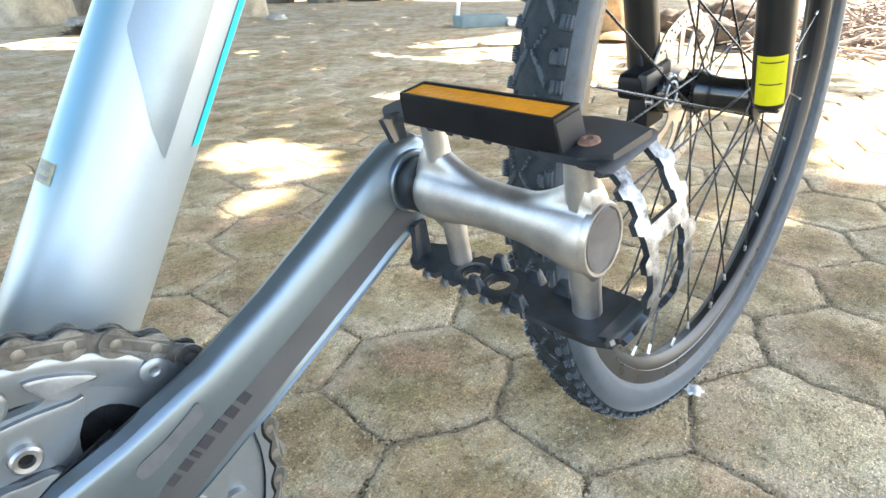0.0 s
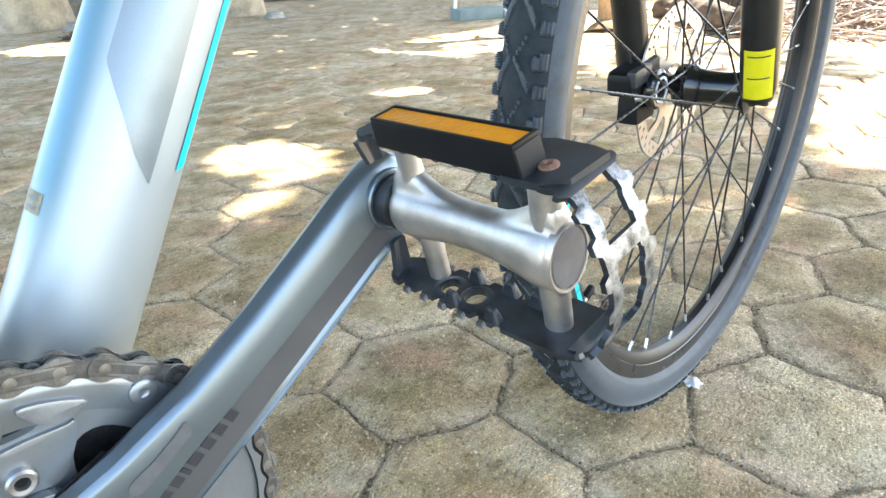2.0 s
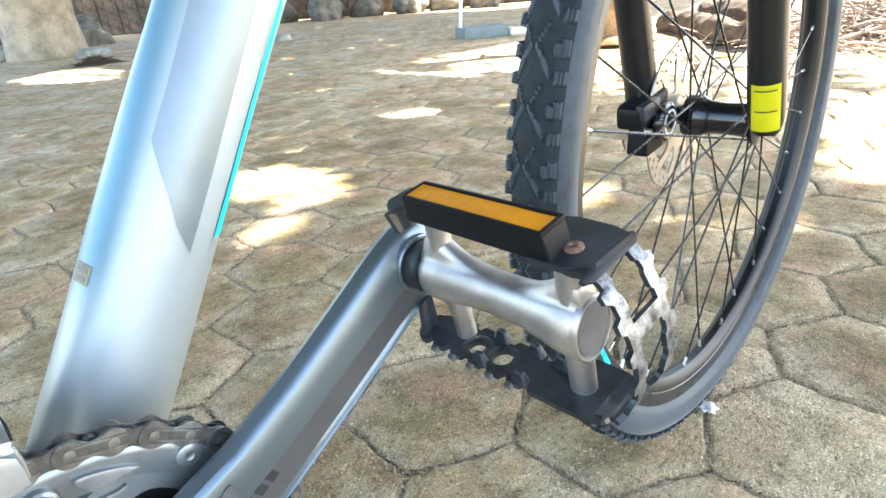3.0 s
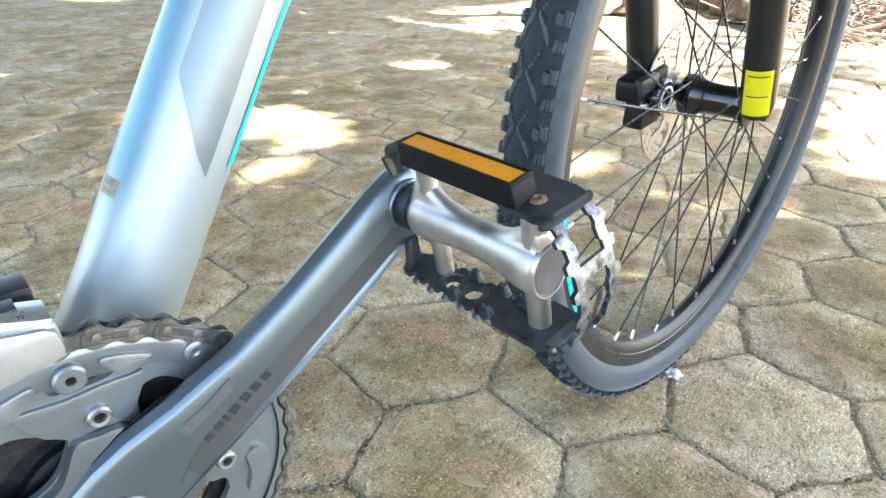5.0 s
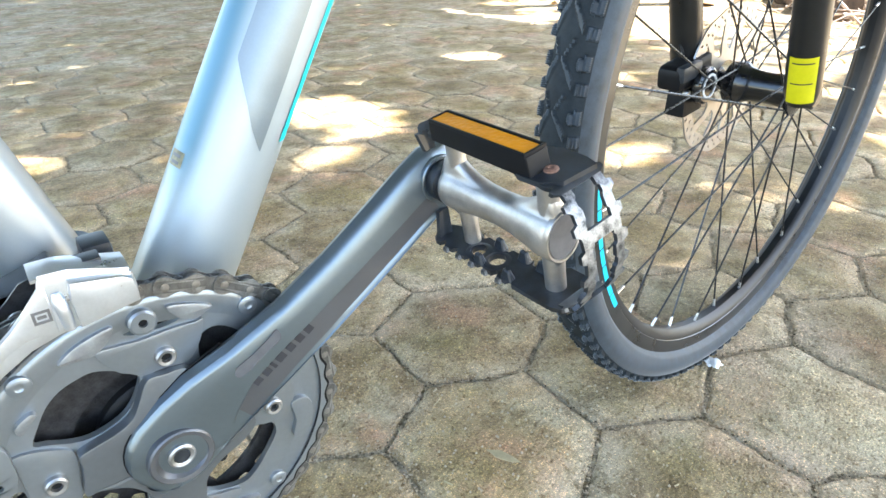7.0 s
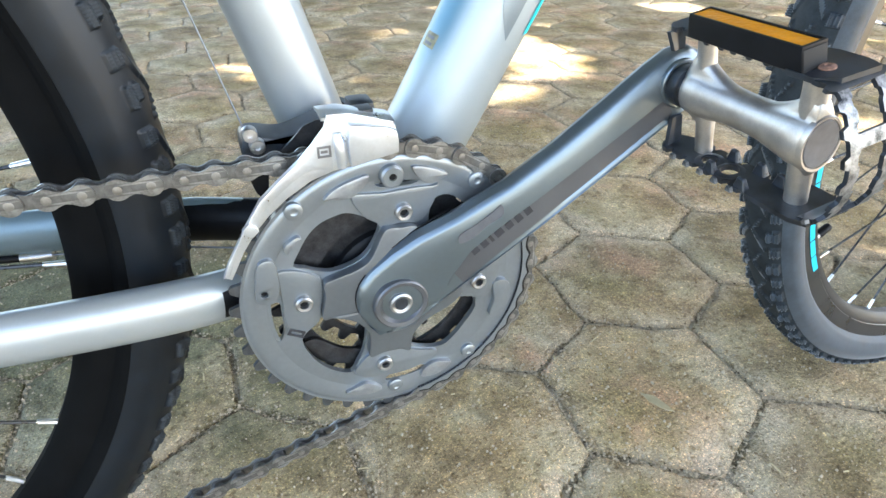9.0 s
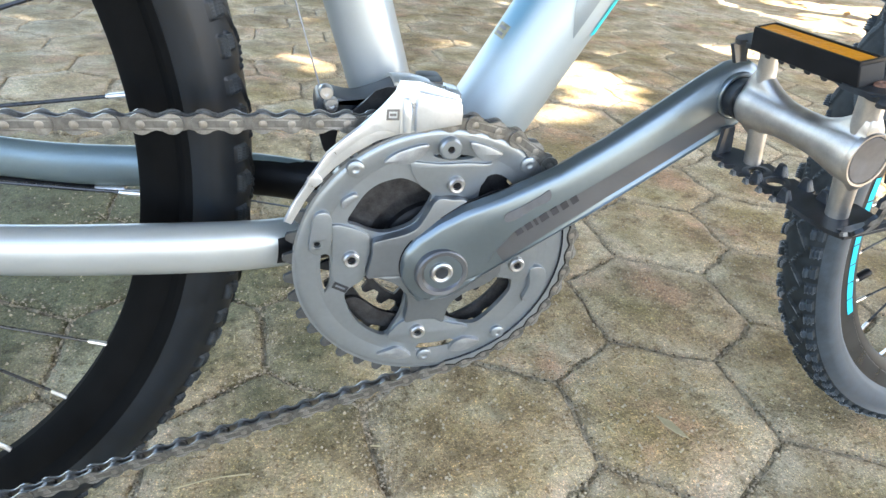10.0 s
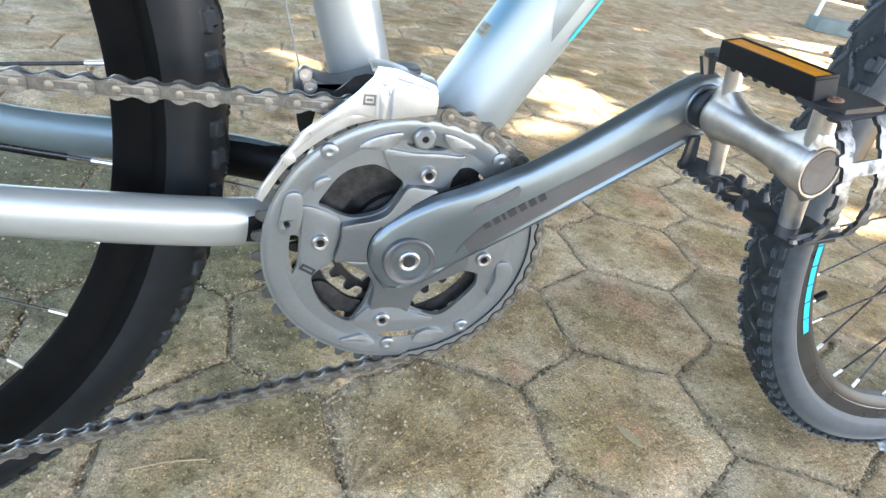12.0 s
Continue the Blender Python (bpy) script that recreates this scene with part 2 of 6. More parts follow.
        dust = ramp(wob.outputs[0], [(0.122, (0, 0, 0)), (0.150, (0.62, 0.62, 0.62))])
        base = blend(dust, base, (0.54, 0.432, 0.295))
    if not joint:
        # a green patch of paving under the rear wheel, shade put into its colour
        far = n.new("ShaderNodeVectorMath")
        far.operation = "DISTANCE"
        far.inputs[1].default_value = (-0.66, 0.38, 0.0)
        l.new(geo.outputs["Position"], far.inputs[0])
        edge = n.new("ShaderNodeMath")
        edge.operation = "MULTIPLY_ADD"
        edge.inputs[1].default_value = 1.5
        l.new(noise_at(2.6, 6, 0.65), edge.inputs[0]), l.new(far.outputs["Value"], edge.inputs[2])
        shade_patch = n.new("ShaderNodeMapRange")
        shade_patch.inputs["From Min"].default_value, shade_patch.inputs["From Max"].default_value = 1.46, 1.18
        shade_patch.inputs["To Max"].default_value = 0.92
        l.new(edge.outputs[0], shade_patch.inputs["Value"])
        base = blend(shade_patch.outputs[0], base, (0.124, 0.126, 0.060))
    grit = ramp(noise_at(330, 3, 0.6), [(0.32, (0.66, 0.62, 0.56)), (0.45, (0.97, 0.97, 0.97)), (0.60, (1.0, 1.0, 1.0)), (0.70, (1.45, 1.4, 1.32))])
    base = blend(1.0, base, grit, "MULTIPLY")
    # sharp pale crumbs and dark pits
    crumb = ramp(noise_at(620, 2, 0.5), [(0.30, (0.36, 0.32, 0.27)), (0.36, (1, 1, 1)), (0.61, (1, 1, 1)), (0.65, (2.0, 1.88, 1.65))])
    base = blend(1.0, base, crumb, "MULTIPLY")
    fleck = ramp(noise_at(130, 2, 0.5), [(0.32, (0.62, 0.57, 0.49)), (0.40, (1, 1, 1)), (0.60, (1, 1, 1)), (0.67, (1.35, 1.32, 1.26))])
    base = blend(1.0, base, fleck, "MULTIPLY")
    stain = ramp(noise_at(21, 6, 0.75), [(0.34, (0.55, 0.50, 0.43)), (0.53, (1.04, 1.03, 1.02))])
    base = blend(1.0, base, stain, "MULTIPLY")
    l.new(base, b.inputs["Base Color"])
    r = n.new("ShaderNodeMapRange")
    r.inputs["To Min"].default_value, r.inputs["To Max"].default_value = 0.62, 0.95
    l.new(noise_at(30), r.inputs["Value"]), l.new(r.outputs[0], b.inputs["Roughness"])
    h = n.new("ShaderNodeMath")
    h.operation = "MULTIPLY_ADD"
    h.inputs[1].default_value = 0.75
    l.new(noise_at(260, 3), h.inputs[0]), l.new(noise_at(45, 5), h.inputs[2])
    bp = n.new("ShaderNodeBump")
    bp.inputs["Strength"].default_value, bp.inputs["Distance"].default_value = 0.9, 0.0068
    l.new(h.outputs[0], bp.inputs["Height"]), l.new(bp.outputs[0], b.inputs["Normal"])
    return m


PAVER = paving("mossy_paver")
JOINT = paving("joint_grit", True)
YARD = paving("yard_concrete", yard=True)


# ---- mesh tools ----
def part(name, bm, mat, parent=None, label="", matrix=None, sharp=35.0):
    """Links a bmesh as one mesh object, under a thing or a part."""
    me = bpy.data.meshes.new(name)
    bm.normal_update()
    bm.to_mesh(me)
    bm.free()
    me.materials.append(mat)
    for p in me.polygons:
        p.use_smooth = True
    me.set_sharp_from_angle(angle=radians(sharp))
    ob = new(name, me)
    ob.parent = parent
    if matrix is not None:
        ob.matrix_local = matrix
    return tagged(ob, label)


def again(ob, parent, matrix):
    """One more object on the same mesh."""
    o = new(ob.name.split(".")[0], ob.data)
    o.parent = parent
    o.matrix_local = matrix
    if "label" in ob:
        o["label"] = ob["label"]
    return o


def sheet(rows, closed_u=False, closed_v=False, caps=False, bm=None):
    """A skin over rows of points."""
    bm = bm or bmesh.new()
    vs = [[bm.verts.new(p) for p in row] for row in rows]
    nu, nv = len(vs), len(vs[0])
    for i in range(nu if closed_u else nu - 1):
        for j in range(nv if closed_v else nv - 1):
            a, b = vs[i], vs[(i + 1) % nu]
            bm.faces.new((a[j], a[(j + 1) % nv], b[(j + 1) % nv], b[j]))
    if caps:
        bm.faces.new(vs[0][::-1])
        bm.faces.new(vs[-1])
    bmesh.ops.recalc_face_normals(bm, faces=bm.faces)
    return bm


def lathe(profile, seg=48, closed=False, bm=None, about="y"):
    """Turns a profile of (radius, along) round an axis."""
    rows = []
    for k in range(seg):
        a = 2 * math.pi * k / seg
        c, s = math.cos(a), math.sin(a)
        rows.append([(r * c, t, r * s) if about == "y" else ((r * c, r * s, t) if about == "z" else (t, r * c, r * s)) for r, t in profile])
    out = sheet(rows, closed_u=True, closed_v=closed, bm=bm)
    bmesh.ops.remove_doubles(out, verts=out.verts, dist=1e-7)
    return out


def sweep(path, radii, seg=24, bm=None, caps=True, flat=1.0, wide=None):
    """A tube along a path; flat squeezes it in the direction of wide."""
    pts = [Vector(p) for p in path]
    radii = radii if isinstance(radii, (list, tuple)) else [radii] * len(pts)
    rows, side = [], None
    for i, p in enumerate(pts):
        d = (pts[min(i + 1, len(pts) - 1)] - pts[max(i - 1, 0)]).normalized()
        ref = Vector(wide) if wide else (side or (Vector((0, 1, 0)) if abs(d.y) < 0.9 else Vector((1, 0, 0))))
        u = (ref - d * ref.dot(d)).normalized()
        side = u
        v = d.cross(u)
        rows.append([p + radii[i] * (flat * u * math.cos(2 * math.pi * k / seg) + v * math.sin(2 * math.pi * k / seg)) for k in range(seg)])
    return sheet(rows, closed_v=True, caps=caps, bm=bm)


def curve_points(ctrl, n=40):
    """Points on a smooth curve through the given ones."""
    c = [Vector(p) for p in ctrl]
    c = [2 * c[0] - c[1], *c, 2 * c[-1] - c[-2]]
    out = []
    spans = len(c) - 3
    for k in range(n + 1):
        x = k / n * spans
        i = min(int(x), spans - 1)
        t = x - i
        a, b, d, e = c[i:i + 4]
        out.append(0.5 * (2 * b + (d - a) * t + (2 * a - 5 * b + 4 * d - e) * t * t + (3 * b - a - 3 * d + e) * t ** 3))
    return out


def slab(outer, holes, y0, y1, bm=None, bevel=0.0):
    """A plate in the x-z plane, from y0 (outside) to y1, with holes through it."""
    bm = bm or bmesh.new()
    from mathutils.geometry import tessellate_polygon
    loops = [outer, *holes]
    tri = tessellate_polygon([[Vector((x, z, 0)) for x, z in lp] for lp in loops])
    flat = [p for lp in loops for p in lp]
    levels = [(y0, 0.0), (y1, 0.0)]
    rings = []
    for y, _ in levels:
        rings.append([bm.verts.new((x, y, z)) for x, z in flat])
    made = []
    for t in tri:
        made.append(bm.faces.new([rings[0][i] for i in t]))
        made.append(bm.faces.new([rings[1][i] for i in reversed(t)]))
    k = 0
    for lp in loops:
        m = len(lp)
        for i in range(m):
            a, b = k + i, k + (i + 1) % m
            made.append(bm.faces.new((rings[0][a], rings[0][b], rings[1][b], rings[1][a])))
        k += m
    bmesh.ops.recalc_face_normals(bm, faces=made)
    if bevel:
        es = [e for e in bm.edges if e.is_valid and len(e.link_faces) == 2 and e.calc_face_angle(0) > 1.0
              and abs(e.verts[0].co.y - e.verts[1].co.y) < 1e-7 and abs(e.verts[0].co.y - y0) < 1e-7]
        bmesh.ops.bevel(bm, geom=es, offset=bevel, segments=2, affect="EDGES", profile=0.6)
    return bm


def polar(r, deg):
    return (r * math.cos(radians(deg)), r * math.sin(radians(deg)))


def circle2(cx, cz, r, n=20):
    return [(cx + r * math.cos(2 * math.pi * k / n), cz + r * math.sin(2 * math.pi * k / n)) for k in range(n)]


def smooth2(points, n=6):
    """A closed smooth outline through the given corners."""
    out, m = [], len(points)
    for i in range(m):
        a, b, d, e = (Vector(points[(i + k) % m]) for k in (-1, 0, 1, 2))
        for k in range(n):
            t = k / n
            q = 0.5 * (2 * b + (d - a) * t + (2 * a - 5 * b + 4 * d - e) * t * t + (3 * b - a - 3 * d + e) * t ** 3)
            out.append((q.x, q.y))
    return out


def block(size, at=(0, 0, 0), bevel=0.0, bm=None, turn=None, taper=1.0, segments=2):
    """A box with rounded edges; taper narrows its top."""
    own = bmesh.new()
    bmesh.ops.create_cube(own, size=1)
    for v in own.verts:
        k = taper if v.co.z > 0 else 1.0
        v.co = Vector((v.co.x * size[0] * k, v.co.y * size[1] * k, v.co.z * size[2]))
    if bevel:
        bmesh.ops.bevel(own, geom=list(own.edges), offset=bevel, segments=segments, affect="EDGES", profile=0.7)
    m = Matrix.Translation(at) @ (turn or Matrix())
    bmesh.ops.transform(own, matrix=m, verts=own.verts)
    if bm is None:
        return own
    join(bm, own)
    return bm


def join(bm, other, matrix=None):
    if matrix is not None:
        bmesh.ops.transform(other, matrix=matrix, verts=other.verts)
    me = bpy.data.meshes.new("tmp")
    other.to_mesh(me)
    other.free()
    bm.from_mesh(me)
    bpy.data.meshes.remove(me)
    return bm


def raw(name, verts, faces, mat, parent=None, label="", smooth=True):
    me = bpy.data.meshes.new(name)
    me.from_pydata([tuple(v) for v in verts], [], faces)
    me.materials.append(mat)
    for p in me.polygons:
        p.use_smooth = smooth
    me.update()
    ob = new(name, me)
    ob.parent = parent
    return tagged(ob, label)


# ---- ground ----
def build_ground():
    xs = [-300, -40, -8, -3, 0, 3, 6, 10, 20, 60, 300]
    rows = [[(x, y, -0.012) for y in xs] for x in xs]
    ob = part("ground", sheet(rows), YARD)
    return tagged(ob, "gritty grey-brown earth and concrete yard under dappled shade", "ground", kind="structure")


build_ground()

# ---- the bicycle ----
bike = tagged(new("bicycle"), "silver mountain bike with grey crankset and black wheels", "bicycle")


def tube_radius(k):
    """The down tube's radius at step k of its line."""
    return float(np.interp(k, [0, 8, 16, 24], [0.0225, 0.0247, 0.0245, 0.0239]))


def tube_frame():
    shell = lathe([(0.0, -0.036), (0.0185, -0.036), (0.0205, -0.034), (0.0205, 0.034), (0.0185, 0.036), (0.0, 0.036)], 40)
    bb = part("bottom_bracket_shell", shell, SILVER, bike, "silver painted frame junction", pose(0, 0, H))
    cup = lathe([(0.0, -0.052), (0.027, -0.052), (0.0300, -0.050), (0.0300, -0.0345), (0.0, -0.0345)], 32)
    part("bearing_cup", cup, BLACK_PLASTIC, bike, "black bearing cup", pose(0, 0, H))
    # down tube: starts at the shell and bends forward high up
    ctrl = [(0.004, 0, 0.292), (0.035, 0, 0.341), (0.0725, 0, 0.4075), (0.1105, 0, 0.4735), (0.152, 0, 0.540), (0.215, 0, 0.610), (0.300, 0, 0.680), (0.395, 0, 0.745)]
    pts = curve_points(ctrl, 56)
    rad = [tube_radius(k) for k in range(len(pts))]
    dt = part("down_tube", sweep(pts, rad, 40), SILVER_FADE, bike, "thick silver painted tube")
    st = part("seat_tube", sweep([(0.001, 0, H), (-0.0245, 0, 0.370), (-0.0465, 0, 0.4415), (-0.133, 0, 0.72)], 0.0176, 40), SILVER, bike)
    head = [(0.405, 0, 0.725), (0.368, 0, 0.825)]
    part("head_tube", sweep(head, 0.024, 32), SILVER, bike)
    for side in (-1, 1):
        rise = (0.2910, 0.2913, 0.2938, 0.2998, 0.3072, 0.3245, 0.347) if side < 0 else (0.2925, 0.2945, 0.2965, 0.2985, 0.302, 0.318, 0.347)
        c = [(x, y * side, z) for x, y, z in zip((-0.020, -0.055, -0.095, -0.15, -0.22, -0.32, -0.445), (0.026, 0.031, 0.042, 0.051, 0.056, 0.063, 0.068), rise)]
        p = curve_points(c, 88)
        r = [0.0125 + 0.0018 * math.sin(math.pi * min(1, k / 60)) for k in range(len(p))]
        part("chainstay", sweep(p, r, 28, flat=0.72, wide=(0, 1, 0)), SILVER if side < 0 else BLUE_SHADED, bike, "silver painted rear stay" if side < 0 else "blue-grey rear stay, darkened for shade")
        far = -0.088 if side < 0 else -0.128
        # black casing added where the stay's end falls into shade
        shaded_run = [q for q in p if far < q.x < -0.045]
        part("stay_shade", sweep(shaded_run, [(0.0140 if i else 0.0128) if side > 0 else 0.0135 for i in range(len(shaded_run))], 28, flat=0.78, wide=(0, 1, 0)), BLACK_PLASTIC, bike, "black casing for the shaded end of the stay")
        if side > 0:                         # gear cable housing under the far stay
            line = [q + Vector((0, -0.004, -1.0 * t - 0.0012)) for q, t in zip(p, r) if q.x < -0.186]
            part("cable_housing", sweep(line, 0.0024, 12), BLACK_PLASTIC, bike, "black gear cable housing")
            tip = line[0]
            part("ferrule", sweep([tip + Vector((-0.003, 0, 0.0002)), tip + Vector((0.014, -0.001, -0.0004))], 0.0029, 14), STEEL, bike, "silver cable ferrule")
            part("bare_cable", sweep([tip + Vector((0.012, -0.001, -0.0004)), (-0.12, 0.046, 0.2800), (-0.04, 0.030, 0.2700)], 0.0006, 6), SPOKE_BRIGHT, bike, "thin bare steel cable")
    return dt, st


def on_down_tube(s, deg, lift):
    """A point on the down tube's skin: s metres up its lower straight part, deg from its right flank towards its front."""
    d = Vector((0.492, 0, 0.8706)).normalized()
    f = Vector((d.z, 0, -d.x))
    r = tube_radius(8 + 105 * s) + lift
    return Vector((0.035, 0, 0.341)) + d * s + r * (Vector((0, -1, 0)) * math.cos(radians(deg)) + f * math.sin(radians(deg)))


def skin_patch(name, outline, mat, parent, label, lift=0.0005, step=10):
    """A painted patch that lies on the down tube: rows of (s, from angle, to angle)."""
    rows = []
    for s, a, b in outline:
        rows.append([on_down_tube(s, a + (b - a) * k / step, lift) for k in range(step + 1)])
    return part(name, sheet(rows), mat, parent, label)


DOWN_TUBE, SEAT_TUBE = tube_frame()
skin_patch("decal_panel", [(0.0755, 10.5, 11.5), (0.085, -7, 12), (0.095, -20, 12), (0.105, -34, 12), (0.1125, -44, 12), (0.1145, -45.5, 12), (0.122, -45.5, 11.5), (0.135, -45, 11), (0.16, -46, 10), (0.20, -48, 8)],
           DECAL, DOWN_TUBE, "blue-grey pointed panel decal")
skin_patch("stripe", [(0.0825, 37.5, 39), (0.0845, 37.5, 50), (0.10, 38, 50), (0.13, 38, 50), (0.16, 38, 50), (0.20, 38, 50)], CYAN, DOWN_TUBE, "bright cyan stripe", 0.0006, 4)
skin_patch("badge", [(0.0535, -94, -68), (0.0575, -94, -68), (0.0615, -94, -68)], GOLD_PRINT, DOWN_TUBE, "small faded gold badge print", 0.0002, 8)
for k in range(2):
    skin_patch("badge_bar", [(0.0548 + 0.0034 * k, -89, -73), (0.0564 + 0.0034 * k, -89, -73)], GREY_PRINT, DOWN_TUBE, "small printed bar", 0.0004, 6)


# crankset
C_ANG = 36.4


def crank():
    # rows across the arm, from the axle to the pedal: length, lower edge, upper edge, outer face, thickness
    st = []
    for a in (6, 18, 30, 42, 54, 66, 78):    # round end at the axle
        w = math.sin(radians(a))
        st.append((-0.0217 * math.cos(radians(a)), -0.0194 * w, 0.0238 * w, -0.0696 - 0.0046 * w ** 0.7, 0.0088 + 0.0037 * w))
    st += [(0.0, -0.0194, 0.0245, -0.0742, 0.0125),
          (0.015, -0.0178, 0.0255, -0.0760, 0.0145), (0.03, -0.0172, 0.0245, -0.0780, 0.015), (0.05, -0.0165, 0.0205, -0.0808, 0.015), (0.08, -0.0160, 0.0168, -0.0840, 0.0145),
          (0.11, -0.0158, 0.0160, -0.0858, 0.014), (0.14, -0.0158, 0.0165, -0.0870, 0.0138), (0.165, -0.0158, 0.0172, -0.0878, 0.0136), (0.178, -0.0150, 0.0165, -0.0880, 0.0134),
          (0.187, -0.0110, 0.0130, -0.0878, 0.0125), (0.1905, -0.0045, 0.0070, -0.0868, 0.010)]
    fine = []
    for a, b in zip(st, st[1:]):
        for k in range(3):
            fine.append([u + (v - u) * k / 3 for u, v in zip(a, b)])
    fine.append(st[-1])
    # the channel down the outer face: length, lower and upper edge, depth
    cut = [(0.0, -0.0110, -0.0090, 0.0), (0.0225, -0.0150, -0.0100, 0.0), (0.029, -0.0150, -0.0055, 0.0009), (0.045, -0.0136, 0.0008, 0.0013), (0.065, -0.0122, 0.0018, 0.0014), (0.09, -0.0116, 0.0012, 0.0015),
           (0.12, -0.0115, 0.0003, 0.0016), (0.150, -0.0116, -0.0004, 0.0017), (0.164, -0.0116, -0.0004, 0.0014), (0.1705, -0.0110, -0.0006, 0.0), (0.191, -0.0050, 0.0010, 0.0)]

    def channel(L):
        return [float(np.interp(L, [c[0] for c in cut], [c[k] for c in cut])) for k in (1, 2, 3)]
    rows = []
    for L, lo, hi, face, th in fine:
        w, back = hi - lo, face + th
        c0, c1, deep = channel(L)
        c0, c1 = max(c0, lo + 0.085 * w), min(c1, hi - 0.45 * w)
        sec = [(lo + 0.075 * w, face), (lo + 0.025 * w, face + 0.0016), (lo, face + 0.55 * th), (lo + 0.05 * w, back - 0.001), (lo + 0.14 * w, back),
               (hi - 0.14 * w, back), (hi - 0.04 * w, back - 0.001), (hi, face + 0.70 * th), (hi - 0.020 * w, face + 0.0052), (hi - 0.055 * w, face + 0.0036), (hi - 0.095 * w, face + 0.0027),
               (c1 + 0.45 * (hi - c1), face + 0.0012), (c1 + 0.0012, face + 0.0002), (c1 + 0.0004, face + 0.0001), (c1 - 0.0005, face + deep), (0.5 * (c0 + c1), face + deep), (c0 + 0.0006, face + deep),
               (c0 - 0.0005, face + 0.0005 + 0.0004 * (deep > 0.0008)), (c0 - 0.0012, face + 0.0003 + 0.0004 * (deep > 0.0008))]
        rows.append([(L, y, p) for p, y in sec])
    turn = pose(0, 0, H, 0, -C_ANG, 0)
    arm = part("crank_arm", sheet(rows, closed_v=True, caps=True), CRANK, bike, "smooth grey anodised crank arm", turn, sharp=28)
    # black slab drawn for the shaded gap between the arm and the spider
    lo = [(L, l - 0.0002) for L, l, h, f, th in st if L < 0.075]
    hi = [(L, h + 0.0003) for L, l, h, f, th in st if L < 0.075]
    gap_outline = [(-0.0218, 0.0)] + lo + hi[::-1]
    part("arm_gap_shade", slab(gap_outline, [], -0.0674, -0.0664), BLACK_PLASTIC, arm, "black shape for the shaded gap behind the arm")
    # matt floor of the channel
    def face_at(L):
        return float(np.interp(L, [c[0] for c in st], [c[3] for c in st]))
    rows = []
    for k in range(41):
        L = 0.031 + 0.134 * k / 40
        c0, c1, deep = channel(L)
        c0, c1 = c0 + 0.0008, c1 - 0.0007
        rows.append([(L, face_at(L) + deep - 0.0002, c0 + (c1 - c0) * j / 4) for j in range(5)])
    part("crank_panel", sheet(rows), PANEL, arm, "matt dark grey channel along the arm")
    eye = lathe([(0.0098, 0.0030), (0.0100, -0.0006), (0.0112, -0.0008), (0.0118, -0.0003), (0.0121, 0.0040)], 40)
    part("pedal_eye", eye, CRANK, arm, "round boss for the pedal axle", pose(0.1749, -0.0874, 0.0004))
    # plain bars where a maker's name is printed, and a rubbed patch
    w = [0.0052, 0.0048, 0.0022, 0.0060, 0.0050, 0.0050, 0.0050]
    L = 0.0445
    for k, wid in enumerate(w):
        y = face_at(L) + channel(L + wid / 2)[2] - 0.0007
        part("print_bar", block((wid * 0.78, 0.0004, 0.0042), (L + wid / 2, y, -0.0010)), INK, arm, "dark printed bar")
        L += wid + 0.0008
    rub = smooth2([(0.0440, 0.0085), (0.0465, 0.0125), (0.056, 0.0118), (0.066, 0.0118), (0.0715, 0.0120), (0.0690, 0.0072), (0.060, 0.0076), (0.051, 0.0070)], 5)
    rows = slab(rub, [], 0.0, 0.0003)
    for v in rows.verts:
        p = v.co
        tilt = max(0.0, p.z - 0.0035) * 0.17
        v.co = Vector((p.x, face_at(p.x) - 0.0003 + p.y + tilt, p.z))
    part("rubbed_patch", rows, RUBBED, arm, "dull rubbed patch in the finish")
    # cap and hollow bolt at the axle
    cap = lathe([(0.0060, 0.0026), (0.0092, 0.0022), (0.0097, 0.0012), (0.0110, -0.0006), (0.0117, -0.0018), (0.0138, -0.0022), (0.0146, -0.0015), (0.0149, 0.0002), (0.0150, 0.004)], 44)
    part("axle_cap", cap, PANEL, arm, "round stepped cap", pose(0, -0.0738, 0))
    bolt = lathe([(0.0, 0.0035), (0.0036, 0.0035), (0.0038, 0.0008), (0.0052, 0.0002), (0.0062, 0.0008), (0.0064, 0.004)], 30)
    part("axle_bolt", bolt, BOLT, arm, "bright hollow steel bolt", pose(0, -0.0755, 0))
    part("bolt_socket", lathe([(0.0, 0.0), (0.0037, 0.0)], 6), BLACK_STEEL, arm, "dark hexagon socket", pose(0, -0.0748, 0))
    return arm


crank()


def toothed(teeth, tip, root, n=6):
    out = []
    for k in range(teeth):
        for j, (f, r) in enumerate(((-0.5, root), (-0.30, root + 0.0004), (-0.14, tip - 0.0006), (0.0, tip), (0.14, tip - 0.0006), (0.30, root + 0.0004))):
            out.append(polar(r, (k + f) * 360 / teeth + 4.5))
    return out




def mm(points):
    return [polar(r / 1000, a) for r, a in points]


